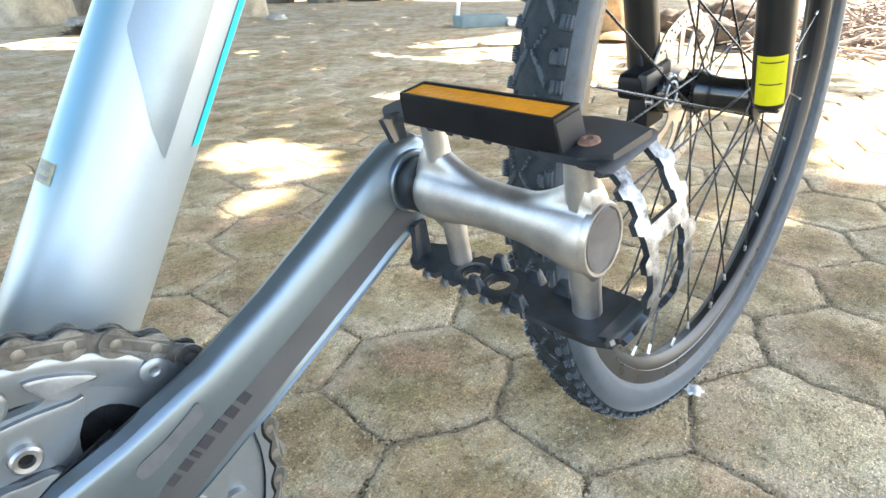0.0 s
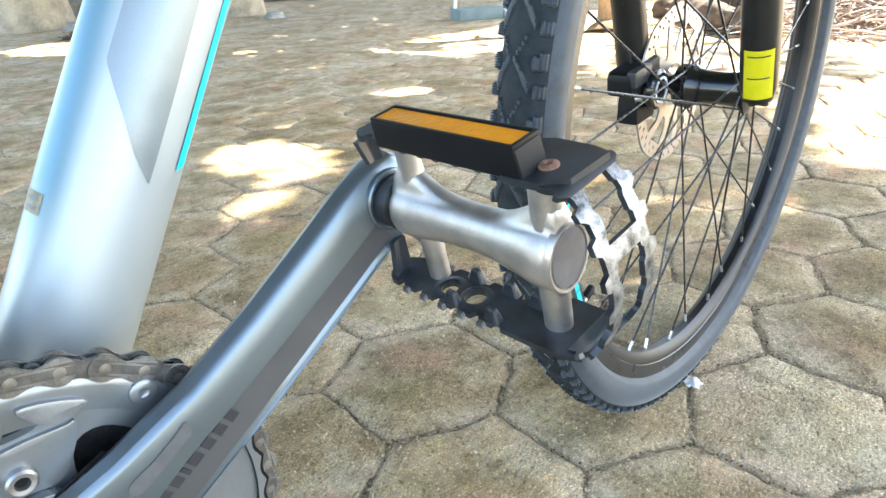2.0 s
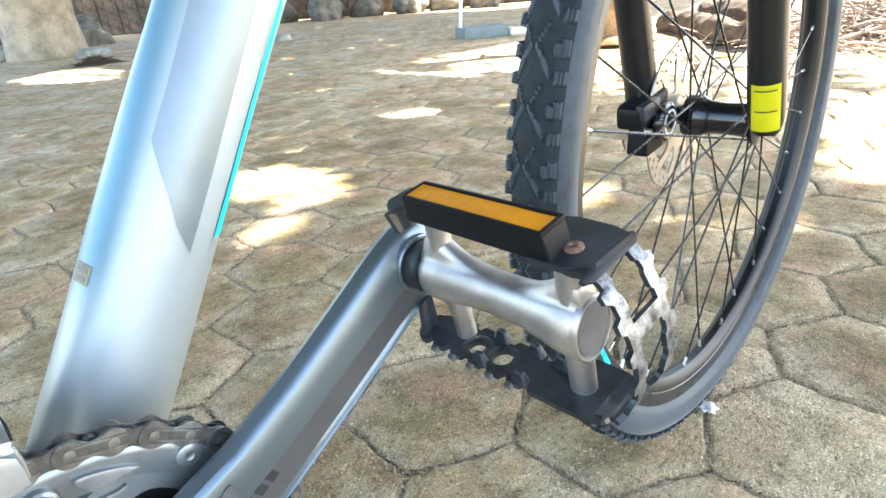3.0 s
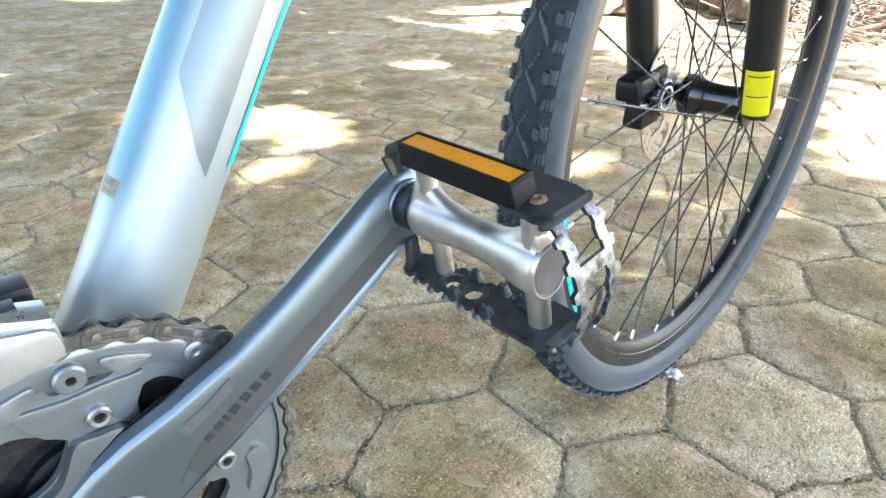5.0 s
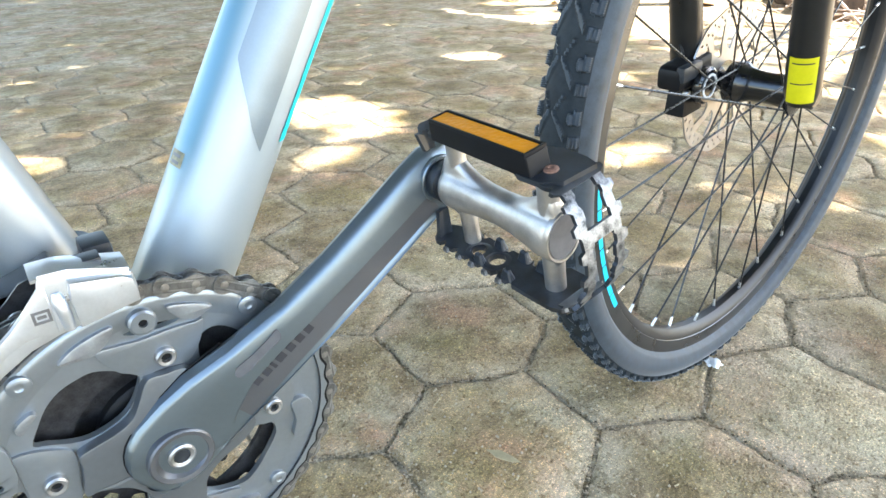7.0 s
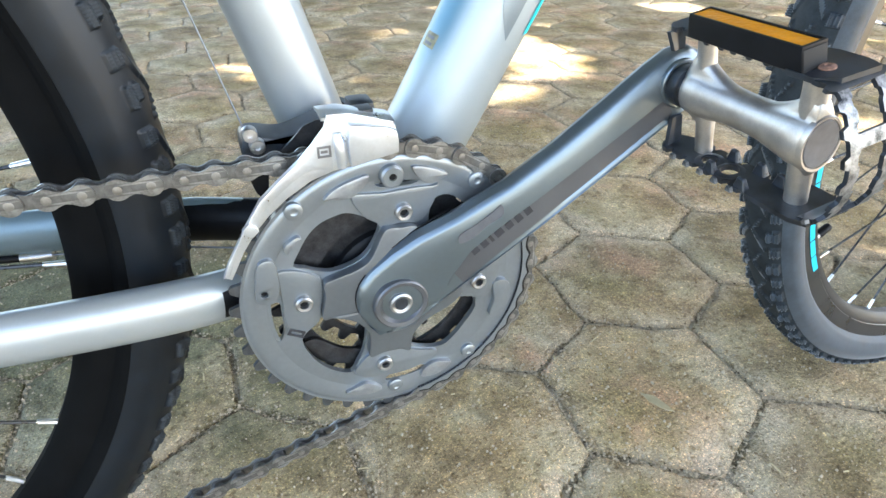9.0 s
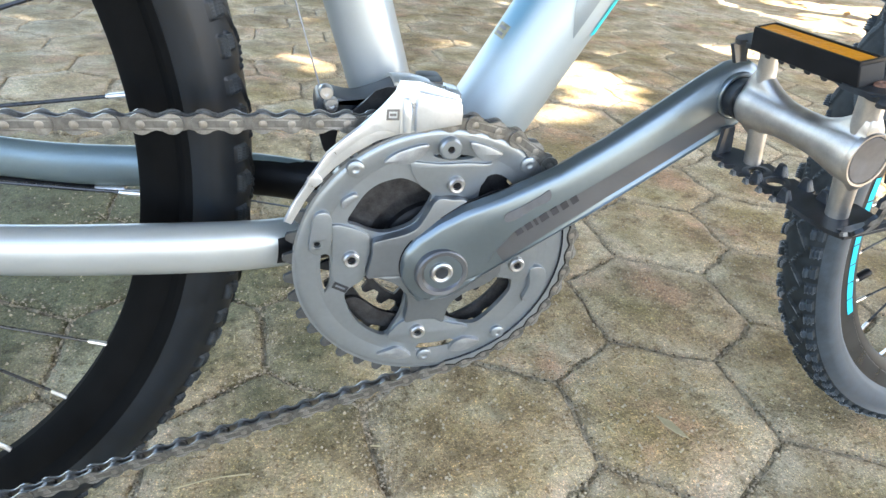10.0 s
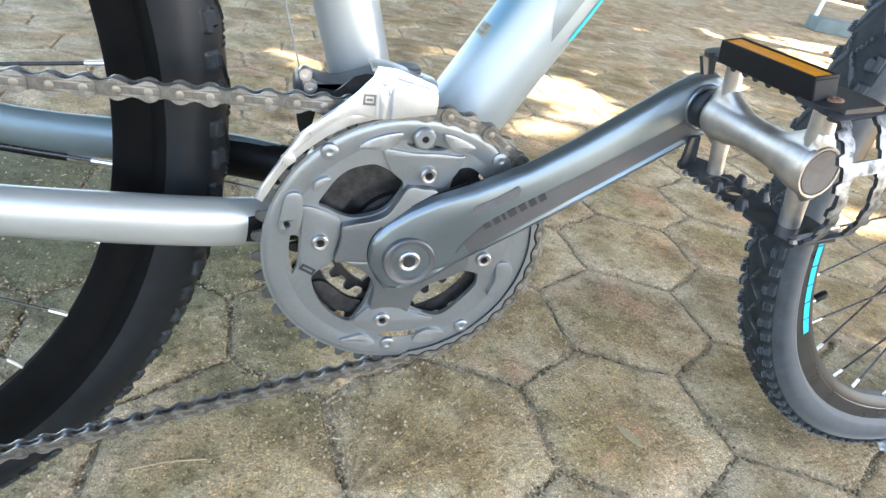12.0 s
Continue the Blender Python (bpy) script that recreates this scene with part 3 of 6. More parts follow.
# the four windows between ring and spider, as (millimetres, degrees)
WINDOWS = [mm([(57.0, 151.5), (58.0, 143), (59.4, 134), (59.4, 126), (57.6, 118.5), (55.6, 113), (50.5, 107), (45.8, 102.6), (41.1, 98.4), (33.9, 105.4), (29.3, 118.6), (30.2, 134.1), (36.7, 147.6), (44.6, 150.9), (51.3, 151.2)]),
           mm([(41.8, -168.6), (35.4, -171.4), (25.7, -158.8), (25.0, -132.9), (31.3, -122.9), (41.0, -117.6), (50.0, -117.4), (57.1, -118.2), (58.6, -127.9), (58.0, -140), (56.6, -150.0), (54.5, -159.3), (50.0, -163.5)]),
           mm([(25.7, -48.6), (33.2, -25.5), (42.0, -20.5), (48.8, -19.5), (53.8, -26.9), (54.0, -41.4), (55.0, -53), (54.0, -61.2), (46.5, -72.5), (39.9, -79.9), (33.5, -76.5), (28.7, -71.8)]),
           mm([(46.2, 64.4), (55.7, 65.6), (60.3, 59.1), (59.8, 48), (59.0, 30), (55.0, 15), (45.0, 12), (37.0, 22), (33.0, 38), (37.0, 55)])]


def chainrings():
    # big ring: toothed rim, shaped windows and slots
    slots = [smooth2(mm([(65.3, 174.1), (59.8, 173.0), (59.0, 180), (60.0, -170.1), (63.5, -165.0), (65.6, -166.5), (65.7, -174)]), 3),
             smooth2(mm([(59.9, -95), (65.5, -96), (66.5, -84), (65.0, -74), (59.8, -76), (59.0, -85)]), 3),
             smooth2(mm([(61.8, 80), (65.5, 76), (66.8, 86), (66.0, 96), (62.0, 94)]), 3)]
    bore = [polar(0.0205, -6.0 * k) for k in range(60)]
    ring = part("chainring", slab([polar(0.0786, 2.0 * k) for k in range(180)], [*[smooth2(w, 3) for w in WINDOWS], *slots, bore], -0.0615, -0.0580, bevel=0.0), RING, bike, "big grey chainring with shift ramps", pose(0, 0, H))
    part("tooth_band", slab(toothed(40, 0.0838, 0.0784), [[polar(0.0745, -3.0 * k) for k in range(120)]], -0.0609, -0.0586), TEETH, ring, "dark worn teeth")
    # raised rim band on the outer face
    band = lathe([(0.0640, 0.0004), (0.0662, 0.0), (0.0700, -0.0006), (0.0745, -0.0009), (0.0768, -0.0004), (0.0778, 0.0004)], 120)
    part("rim_band", band, RING, ring, "", pose(0, -0.0615, 0))
    # bolt tabs, a little proud of the rim
    tabs = [[(63.0, 108.0), (61.0, 100), (59.2, 92.0), (60.5, 80), (62.7, 70.0), (64.0, 67.3), (55.7, 66.2), (46.8, 67.6), (42.3, 72.0), (41.6, 84), (41.6, 95.6), (45.8, 101.6), (50.5, 106)],
            [(63.5, 155.6), (54, 153.0), (44.6, 153.4), (41.2, 156.2), (39.2, 165), (39.0, 172), (40.8, -173), (42.8, -168.0), (50.5, -164.0), (55.0, -161), (57.5, -168), (58.3, -178), (58.5, 172), (61, 162)],
            [(43.4, -113.0), (39.2, -103.6), (38.2, -90.0), (42.4, -81.0), (46.8, -73.8), (54.0, -64), (57.5, -70), (58.4, -85), (58.8, -105), (57.0, -116.5), (50, -116.2)],
            [(38.6, -13), (38.4, -4), (38.6, 6), (44.8, 10.5), (55.4, 13.5), (60.0, 10), (60.5, -2), (58, -14), (52, -21.5), (48.6, -18.3), (42.5, -18.6)]]
    for t in tabs:
        part("bolt_tab", slab(smooth2(mm(t), 3), [], -0.0634, -0.0612, bevel=0.0006), RING, ring, "bolt tab of the ring", sharp=45)
    # zigzag rim edge in front of the chain; its black line is painted shade
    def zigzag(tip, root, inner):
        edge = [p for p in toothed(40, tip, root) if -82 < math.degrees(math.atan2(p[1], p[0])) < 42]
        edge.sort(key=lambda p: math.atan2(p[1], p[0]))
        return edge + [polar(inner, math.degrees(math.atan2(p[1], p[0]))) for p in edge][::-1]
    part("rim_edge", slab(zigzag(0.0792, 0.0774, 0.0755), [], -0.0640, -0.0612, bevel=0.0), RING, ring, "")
    part("gap_shade_edge", slab(zigzag(0.0806, 0.0788, 0.0755), [], -0.0636, -0.0610), BLACK_PLASTIC, ring, "black edge for the shaded gap at the teeth")
    # ramps and pins
    pin = lathe([(0.0, -0.0014), (0.0014, -0.0015), (0.0018, -0.0018), (0.0036, -0.0017), (0.0044, -0.0012), (0.0047, 0.0006)], 28)
    pin = part("shift_pin", pin, RING, ring, "round riveted pin", pose(*[0.0738 * math.cos(radians(129)), -0.0622, 0.0738 * math.sin(radians(129))]))
    for r, a in ((0.0680, -91.7), (0.0707, -51.5), (0.0735, 52), (0.0735, 20), (0.0640, -11)):
        x, z = polar(r, a)
        again(pin, ring, pose(x, -0.0622, z))
    boss = lathe([(0.0018, -0.0022), (0.0019, -0.0036), (0.0048, -0.0036), (0.0058, -0.0028), (0.0060, 0.0005)], 28)
    part("boss", boss, RING, ring, "round pierced boss", pose(polar(0.0680, 89.3)[0], -0.0622, polar(0.0680, 89.3)[1]))
    dark = lathe([(0.0, 0.0), (0.0019, 0.0)], 16)
    part("boss_hole", dark, BLACK_PLASTIC, ring, "dark hole", pose(polar(0.0680, 89.3)[0], -0.0646, polar(0.0680, 89.3)[1]))
    tab = slab(smooth2(mm([(74.3, 153.5), (70.5, 150.5), (66.5, 151.5), (63.0, 157), (60.8, 163.0), (61.5, 169), (64.0, 171.5), (68, 171.5), (71.3, 169.0), (73.0, 160)]), 3), [circle2(*polar(0.0676, 166.5), 0.0017, 12)], -0.0648, -0.0612, bevel=0.0010)
    part("stop_tab", tab, RING, ring, "rounded tab with a dark hole")
    part("tab_hole", lathe([(0.0, 0.0), (0.0018, 0.0)], 14), BLACK_PLASTIC, ring, "dark hole", pose(polar(0.0676, 166.5)[0], -0.0626, polar(0.0676, 166.5)[1]))
    tab2 = slab(smooth2(mm([(58.0, -9.0), (62, -6.5), (66.5, -7.2), (70.0, -11), (71.8, -17.4), (71.3, -26.0), (67, -29), (63.2, -27.6), (62.0, -19)]), 3), [], -0.0646, -0.0612, bevel=0.0010)
    part("stop_tab", tab2, RING, ring, "rounded tab")
    for pts in ([(69.0, 118.0), (71.2, 110.8), (71.2, 99.0), (66.2, 100.5), (62.9, 107.7), (65.5, 114)], [(71.8, 81.2), (72.2, 73.8), (71.0, 65.4), (67.5, 67), (64.2, 70.9), (65.4, 76.7)],
                [(70.8, -116.5), (66.5, -113), (62.8, -108.6), (64.5, -102), (68.5, -99.0), (71.5, -107)], [(67.5, -78), (62.5, -76.0), (60.8, -69.5), (64, -64.5), (68.8, -61.5), (71, -70)], [(63.0, 146), (66.5, 143), (64.5, 137), (61.5, 136.5), (62, 141)]):
        part("shift_ramp", slab(smooth2(mm(pts), 4), [], -0.0642, -0.0612, bevel=0.0011), RAMP, ring, "raised lens-shaped ramp, worn and paled for sky highlight", sharp=50)
    # middle and small rings
    for name, tip, root, hole, y0, y1, teeth in (("middle_chainring", 0.0640, 0.0578, 0.0410, -0.0530, -0.0505, 30), ("small_chainring", 0.0480, 0.0420, 0.0300, -0.0455, -0.0430, 22)):
        # bore widened at two windows, to fit where ground shows in the camera's view
        hl = []
        for k in range(120):
            a = -3.0 * k
            q = (a + 180) % 360 - 180
            hl.append(polar(hole + (0.0085 if -172 < q < -118 or -74 < q < -24 else 0.0), a))
        part(name, slab(toothed(teeth, tip, root), [hl], y0, y1), GUNMETAL, bike, "dark worn steel chainring", pose(0, 0, H))
    arm = slab(smooth2([polar(0.062, -150), polar(0.058, -128), polar(0.052, -112), polar(0.045, -116), polar(0.047, -130), polar(0.051, -150)], 5), [], -0.0560, -0.0535, bevel=0.0005)
    part("ring_bridge", arm, GUNMETAL, bike, "dark steel bridge piece", pose(0, 0, H))
    return ring


RING_BIG = chainrings()


def spider():
    order = [-5.3, 83, 173.2, -99.6]
    outline = mm([(41.0, 95.6), (40.8, 84), (41.4, 73.2), (36.5, 60), (30.5, 48), (28.5, 36), (31.5, 22), (36.8, 9), (37.6, -3), (37.8, -14), (33.0, -27), (26.2, -48.6), (28.2, -70.0), (34, -77), (41.2, -81.2), (37.4, -90), (38.4, -103.6),
                  (41.8, -113.4), (31.0, -121.5), (25.4, -132.9), (26.0, -156.5), (34.5, -170.0), (40.0, -172.3), (38.2, 172), (38.6, 164), (40.3, 156.3), (36.2, 149.5), (29.6, 134.1), (28.7, 118.6), (33.3, 106.4)])
    plate = slab(smooth2(outline, 4), [], -0.0668, -0.0610, bevel=0.0012)
    for v in plate.verts:                    # the arms rise towards the axle
        r = math.hypot(v.co.x, v.co.z)
        if v.co.y < -0.064:
            v.co.y -= 0.0012 * max(0.0, 0.040 - r) / 0.015
    sp = part("spider", plate, SPIDER, bike, "four-armed grey spider", pose(0, 0, H), sharp=30)
    bolt = lathe([(0.0, 0.0012), (0.0021, 0.0012), (0.0023, -0.0012), (0.0037, -0.0015), (0.0045, -0.0008), (0.0047, 0.0015)], 28)
    first = None
    for b in order:
        x, z = polar(0.0482, b)
        if first is None:
            first = part("chainring_bolt", bolt, BOLT, sp, "bright steel bolt with dark socket", pose(x, -0.0648, z))
            socket = lathe([(0.0, 0.0), (0.0025, 0.0)], 6)
            sock = part("bolt_socket", socket, BLACK_PLASTIC, sp, "dark hexagon socket", pose(x, -0.0641, z))
        else:
            again(first, sp, pose(x, -0.0648, z))
            again(sock, sp, pose(x, -0.0641, z))
    # printed emblem on the ring
    for k, (dx, dz, w, h) in enumerate(((0, 0, 0.0085, 0.0012), (0, 0.0028, 0.0085, 0.0012), (-0.0036, 0.0014, 0.0012, 0.0016), (0.0036, 0.0014, 0.0012, 0.0016))):
        x, z = polar(0.0560, -166)
        part("print_bar", block((w, 0.0004, h), (0, 0, 0)), INK, RING_BIG, "dark printed bar", pose(x, -0.0637, z, 0, 30, 0) @ pose(dx, 0, dz))
    return sp


spider()


# pedal: upright on the crank's end, leaning back a little
PEDAL = Matrix(pose(0.1408, -0.0905, 0.3931, 0, -12, 0))


def toothed_edge(a0, a1, w, amp, n, inward):
    out = []
    for k in range(n):
        for f, d in ((0.0, 0), (0.30, 0), (0.42, amp), (0.62, amp), (0.74, 0)):
            out.append((a0 + (a1 - a0) * (k + f) / n, w + d * inward))
    return out


def pedal():
    # cast body: a barrel with a saddle-shaped web that rises into the posts
    rows = []
    for k in range(33):
        a = 0.0040 + 0.0715 * k / 32
        r = float(np.interp(a, [0.0040, 0.0048, 0.0070, 0.0130, 0.020, 0.030, 0.040, 0.050, 0.060, 0.067, 0.0742, 0.0755],
                            [0.0080, 0.0098, 0.0106, 0.0106, 0.0096, 0.0084, 0.0080, 0.0084, 0.0100, 0.0113, 0.0112, 0.0100]))
        s = min(1.0, abs(a - 0.0415) / 0.0310)
        tail = 1.0 - max(0.0, (a - 0.0725) / 0.0030) * 0.45 if a > 0.0725 else 1.0 - max(0.0, (0.0105 - a) / 0.0065) * 0.7
        top, low = r + 0.0105 * s ** 2.7 * tail, r + 0.0045 * s ** 4 * tail
        half = 0.0048 + 0.0004 * s
        row = []
        for j in range(56):
            f = 2 * math.pi * j / 56
            c, sn = math.cos(f), abs(math.sin(f))
            web = ((abs(c) / (top if c > 0 else low)) ** 2.6 + (sn / half) ** 2.6) ** (-1 / 2.6)
            row.append((max(r * (0.93 + 0.09 * c * c), web) * math.sin(f), -a, max(r * (0.93 + 0.09 * c * c), web) * c))
        rows.append(row)
    root = part("pedal", sheet(rows, closed_v=True, caps=True), ALLOY, bike, "cast alloy pedal body with black steel cage", PEDAL, sharp=60)
    for a, lo, hi, r in ((0.0125, 0.008, 0.0290, 0.0044), (0.0700, 0.008, 0.0290, 0.0050), (0.0140, -0.006, -0.0290, 0.0043), (0.0690, -0.006, -0.0290, 0.0048)):
        pts = [(0, -a, lo + (hi - lo) * k / 8) for k in range(9)]
        flare = [r * (1.12 - 0.12 * min(1, k / 5.0)) for k in range(9)]
        part("post", sweep(pts, flare, 22, wide=(1, 0, 0), flat=0.92), ALLOY, root, "tapered alloy post", sharp=60)
    cap = lathe([(0.0, 0.0004), (0.0040, 0.0003), (0.0086, 0.0001), (0.0092, 0.0008), (0.0092, 0.002)], 36)
    for v in cap.verts:
        v.co.z *= 1.12
        v.co.x *= 0.94
    part("end_cap", cap, GREY_PRINT, root, "dull grey oval end cap", pose(0, -0.0762, 0))
    lip = lathe([(0.0092, 0.0010), (0.0094, -0.0002), (0.0102, -0.0003), (0.0107, 0.0006), (0.0108, 0.0020)], 40)
    for v in lip.verts:
        v.co.z *= 1.10
        v.co.x *= 0.95
    part("cap_rim", lip, ALLOY, root, "bright cast rim round the cap", pose(0, -0.0760, 0))
    spindle = lathe([(0.0, 0.0065), (0.0095, 0.0065), (0.0100, 0.0055), (0.0100, -0.0030), (0.0085, -0.0035), (0.0085, -0.0060), (0.0, -0.0060)], 28)
    part("spindle", spindle, BLACK_STEEL, root, "black steel axle")

    # cage plates: outlines along the axle and across it
    def plate(u, w0, w1, flare, holes):
        rear = toothed_edge(-0.001, 0.056, w0, 0.0024, 6, 1)
        out = [(-0.0055, w0 + 0.004), (-0.003, w0 + 0.001)] + rear + [(0.060, w0), (0.066, w0 - flare), (0.0770, w0 - flare + 0.0004), (0.0835, w0 + 0.003), (0.0845, 0.0110), (0.0780, 0.0128), (0.066, 0.0130), (0.060, w1 + 0.001)]
        front = list(reversed(toothed_edge(0.004, 0.056, w1, 0.0024, 6, -1)))
        out += front + [(0.0, w1 - 0.002), (-0.005, w1 - 0.004)]
        bm = slab(out, holes, 0.0, 0.0022)
        m = Matrix(((0, 0, 1, 0), (-1, 0, 0, 0), (0, -1, 0, u), (0, 0, 0, 1)))
        bmesh.ops.transform(bm, matrix=m, verts=bm.verts)
        bmesh.ops.recalc_face_normals(bm, faces=bm.faces)
        return part("cage_plate", bm, BLACK_STEEL, root, "black painted serrated cage plate")
    plate(0.0306, -0.0085, 0.0100, 0.0030, [])
    plate(-0.0285, -0.0120, 0.0060, 0.0, [circle2(0.036, -0.004, 0.0042, 18)[::-1], circle2(0.0235, -0.0045, 0.0034, 18)[::-1]])
    # raised lips round the holes of the lower plate, worn teeth along its edges
    lip = lathe([(0.0042, -0.0010), (0.0042, 0.0006), (0.0054, 0.0006), (0.0070, 0.0)], 24, about="z")
    first_lip = part("hole_lip", lip, BLACK_STEEL, root, "", pose(-0.004, -0.036, -0.0286))
    again(first_lip, root, pose(-0.0045, -0.0235, -0.0286))
    tip = None
    for a in (0.0075, 0.0170, 0.0265, 0.0360, 0.0455):
        at = pose(-0.0124, -a, -0.0300)
        if tip is None:
            tip = part("worn_tip", block((0.0024, 0.0038, 0.0026), (0, 0, 0), 0.0007, taper=0.7), WORN_EDGE, root, "tooth tip worn to bright metal", at)
        else:
            again(tip, root, at)
    tooth = None
    for x, a, z in ((0.0035, 0.012, -0.0262), (0.0040, 0.030, -0.0262), (0.0040, 0.046, -0.0262), (0.0035, 0.058, -0.0262), (-0.0095, 0.0300, -0.0268), (-0.0095, 0.0490, -0.0268)):
        at = pose(x, -a, z)
        if tooth is None:
            tooth = part("tooth", block((0.0042, 0.0078, 0.0062), (0, 0, 0), 0.0016, taper=0.5, segments=3), BLACK_STEEL, root, "", at)
        else:
            again(tooth, root, at)
    # teeth bent down along the near edge of the top plate
    fang = None
    for a in (0.0190, 0.0275, 0.0345, 0.0430, 0.0520):
        at = pose(-0.0066, -a, 0.0280, 180, 0, 0)
        if fang is None:
            fang = part("bent_tooth", block((0.0022, 0.0050, 0.0032), (0, 0, 0), 0.0008, taper=0.5), BLACK_STEEL, root, "", at)
        else:
            again(fang, root, at)
    # turned-up and turned-down inner tabs
    for u, h in ((-0.0295, 0.0150), (0.0285, -0.0095)):
        t = [[(x * (1 - 0.05 * j), 0.0030 - 0.0010 * abs(k - 3) / 3, u + h * j / 5) for k, x in enumerate([-0.0105, -0.009, -0.0075, -0.006, -0.0045, -0.003, -0.0015])] for j in range(6)]
        bm = sheet(t)
        bmesh.ops.solidify(bm, geom=bm.faces, thickness=0.0020)
        part("inner_tab", bm, BLACK_STEEL, root, "bent black tab")
    # outer end band: one bent strip with two windows and jagged edges, its outer skin worn bright
    path = [(0.0770, 0.0300), (0.0835, 0.0288), (0.0890, 0.0230), (0.0932, 0.0135), (0.0958, 0.0020), (0.0956, -0.0090), (0.0928, -0.0185), (0.0872, -0.0266), (0.0790, -0.0300)]
    pts = curve_points([(0, -a, u) for a, u in path], 84)
    n = len(pts) - 1
    bm = bmesh.new()
    grid = []
    for i, p in enumerate(pts):
        s = i / n
        ph = (s * 8.5 + 0.15) % 1
        bump = 0.0024 * min(1.0, max(0.0, 2.2 * math.sin(2 * math.pi * ph))) if 0.10 < s < 0.95 else 0.0
        ease = min(1.0, max(0.0, (s - 0.05) / 0.12))
        o1, o2 = -0.0112 + 0.0024 * ease - bump, 0.0126 - 0.0010 * ease + bump
        i1, i2 = o1 + 0.0046 + bump * 0.6, o2 - 0.0046 - bump * 0.6
        grid.append([bm.verts.new((x, p.y, p.z)) for x in (o1, i1, i2, o2)])
    for i in range(n):
        s = (i + 0.5) / n
        open_here = 0.17 < s < 0.385 or 0.445 < s < 0.835
        for j in range(3):
            if not (open_here and j == 1):
                bm.faces.new((grid[i][j], grid[i][j + 1], grid[i + 1][j + 1], grid[i + 1][j]))
    bmesh.ops.recalc_face_normals(bm, faces=bm.faces)
    bmesh.ops.solidify(bm, geom=bm.faces, thickness=0.0018)
    bm.normal_update()
    for f in bm.faces:
        c = f.calc_center_median()
        away = Vector((0, c.y + 0.055, c.z)).normalized()
        f.material_index = 1 if f.normal.dot(away) > 0.35 and abs(c.z) < 0.0275 else 0
    band = part("cage_band", bm, BLACK_STEEL, root, "bent end of the cage, serrated and worn to bright metal", sharp=30)
    band.data.materials.append(WORN_EDGE)
    # reflector
    house = block((0.0114, 0.0605, 0.0094), (-0.0052, -0.0422, 0.0341), 0.0012, segments=3)
    for v in house.verts:                    # the outer end leans back
        if v.co.y < -0.070:
            v.co.y += 0.18 * (v.co.z - 0.0294)
    refl = part("reflector", house, BLACK_PLASTIC, root, "black plastic reflector housing")
    part("lens", block((0.0080, 0.0560, 0.0014), (-0.0052, -0.0412, 0.0386), 0.0004), AMBER, refl, "amber reflector lens")
    for x, y, sx, sy in ((-0.0103, -0.0415, 0.0011, 0.0580), (-0.0001, -0.0415, 0.0011, 0.0580), (-0.0052, -0.0127, 0.0104, 0.0010), (-0.0052, -0.0699, 0.0104, 0.0014)):
        part("rim", block((sx, sy, 0.0018), (x, y, 0.0388), 0.0004), BLACK_PLASTIC, refl)
    RUST = material("rusty_rivet", (0.30, 0.16, 0.11), 0.7, 0.2, 600, 0.3, 0.0002, 2000)
    rivet = lathe([(0.0, 0.0), (0.0011, 0.0002), (0.0012, 0.0010), (0.0022, 0.0010), (0.0029, 0.0006), (0.0030, 0.0)], 24, about="z")
    part("rivet", rivet, RUST, root, "rusty rivet", pose(-0.0020, -0.0742, 0.0307))
    return root


pedal()


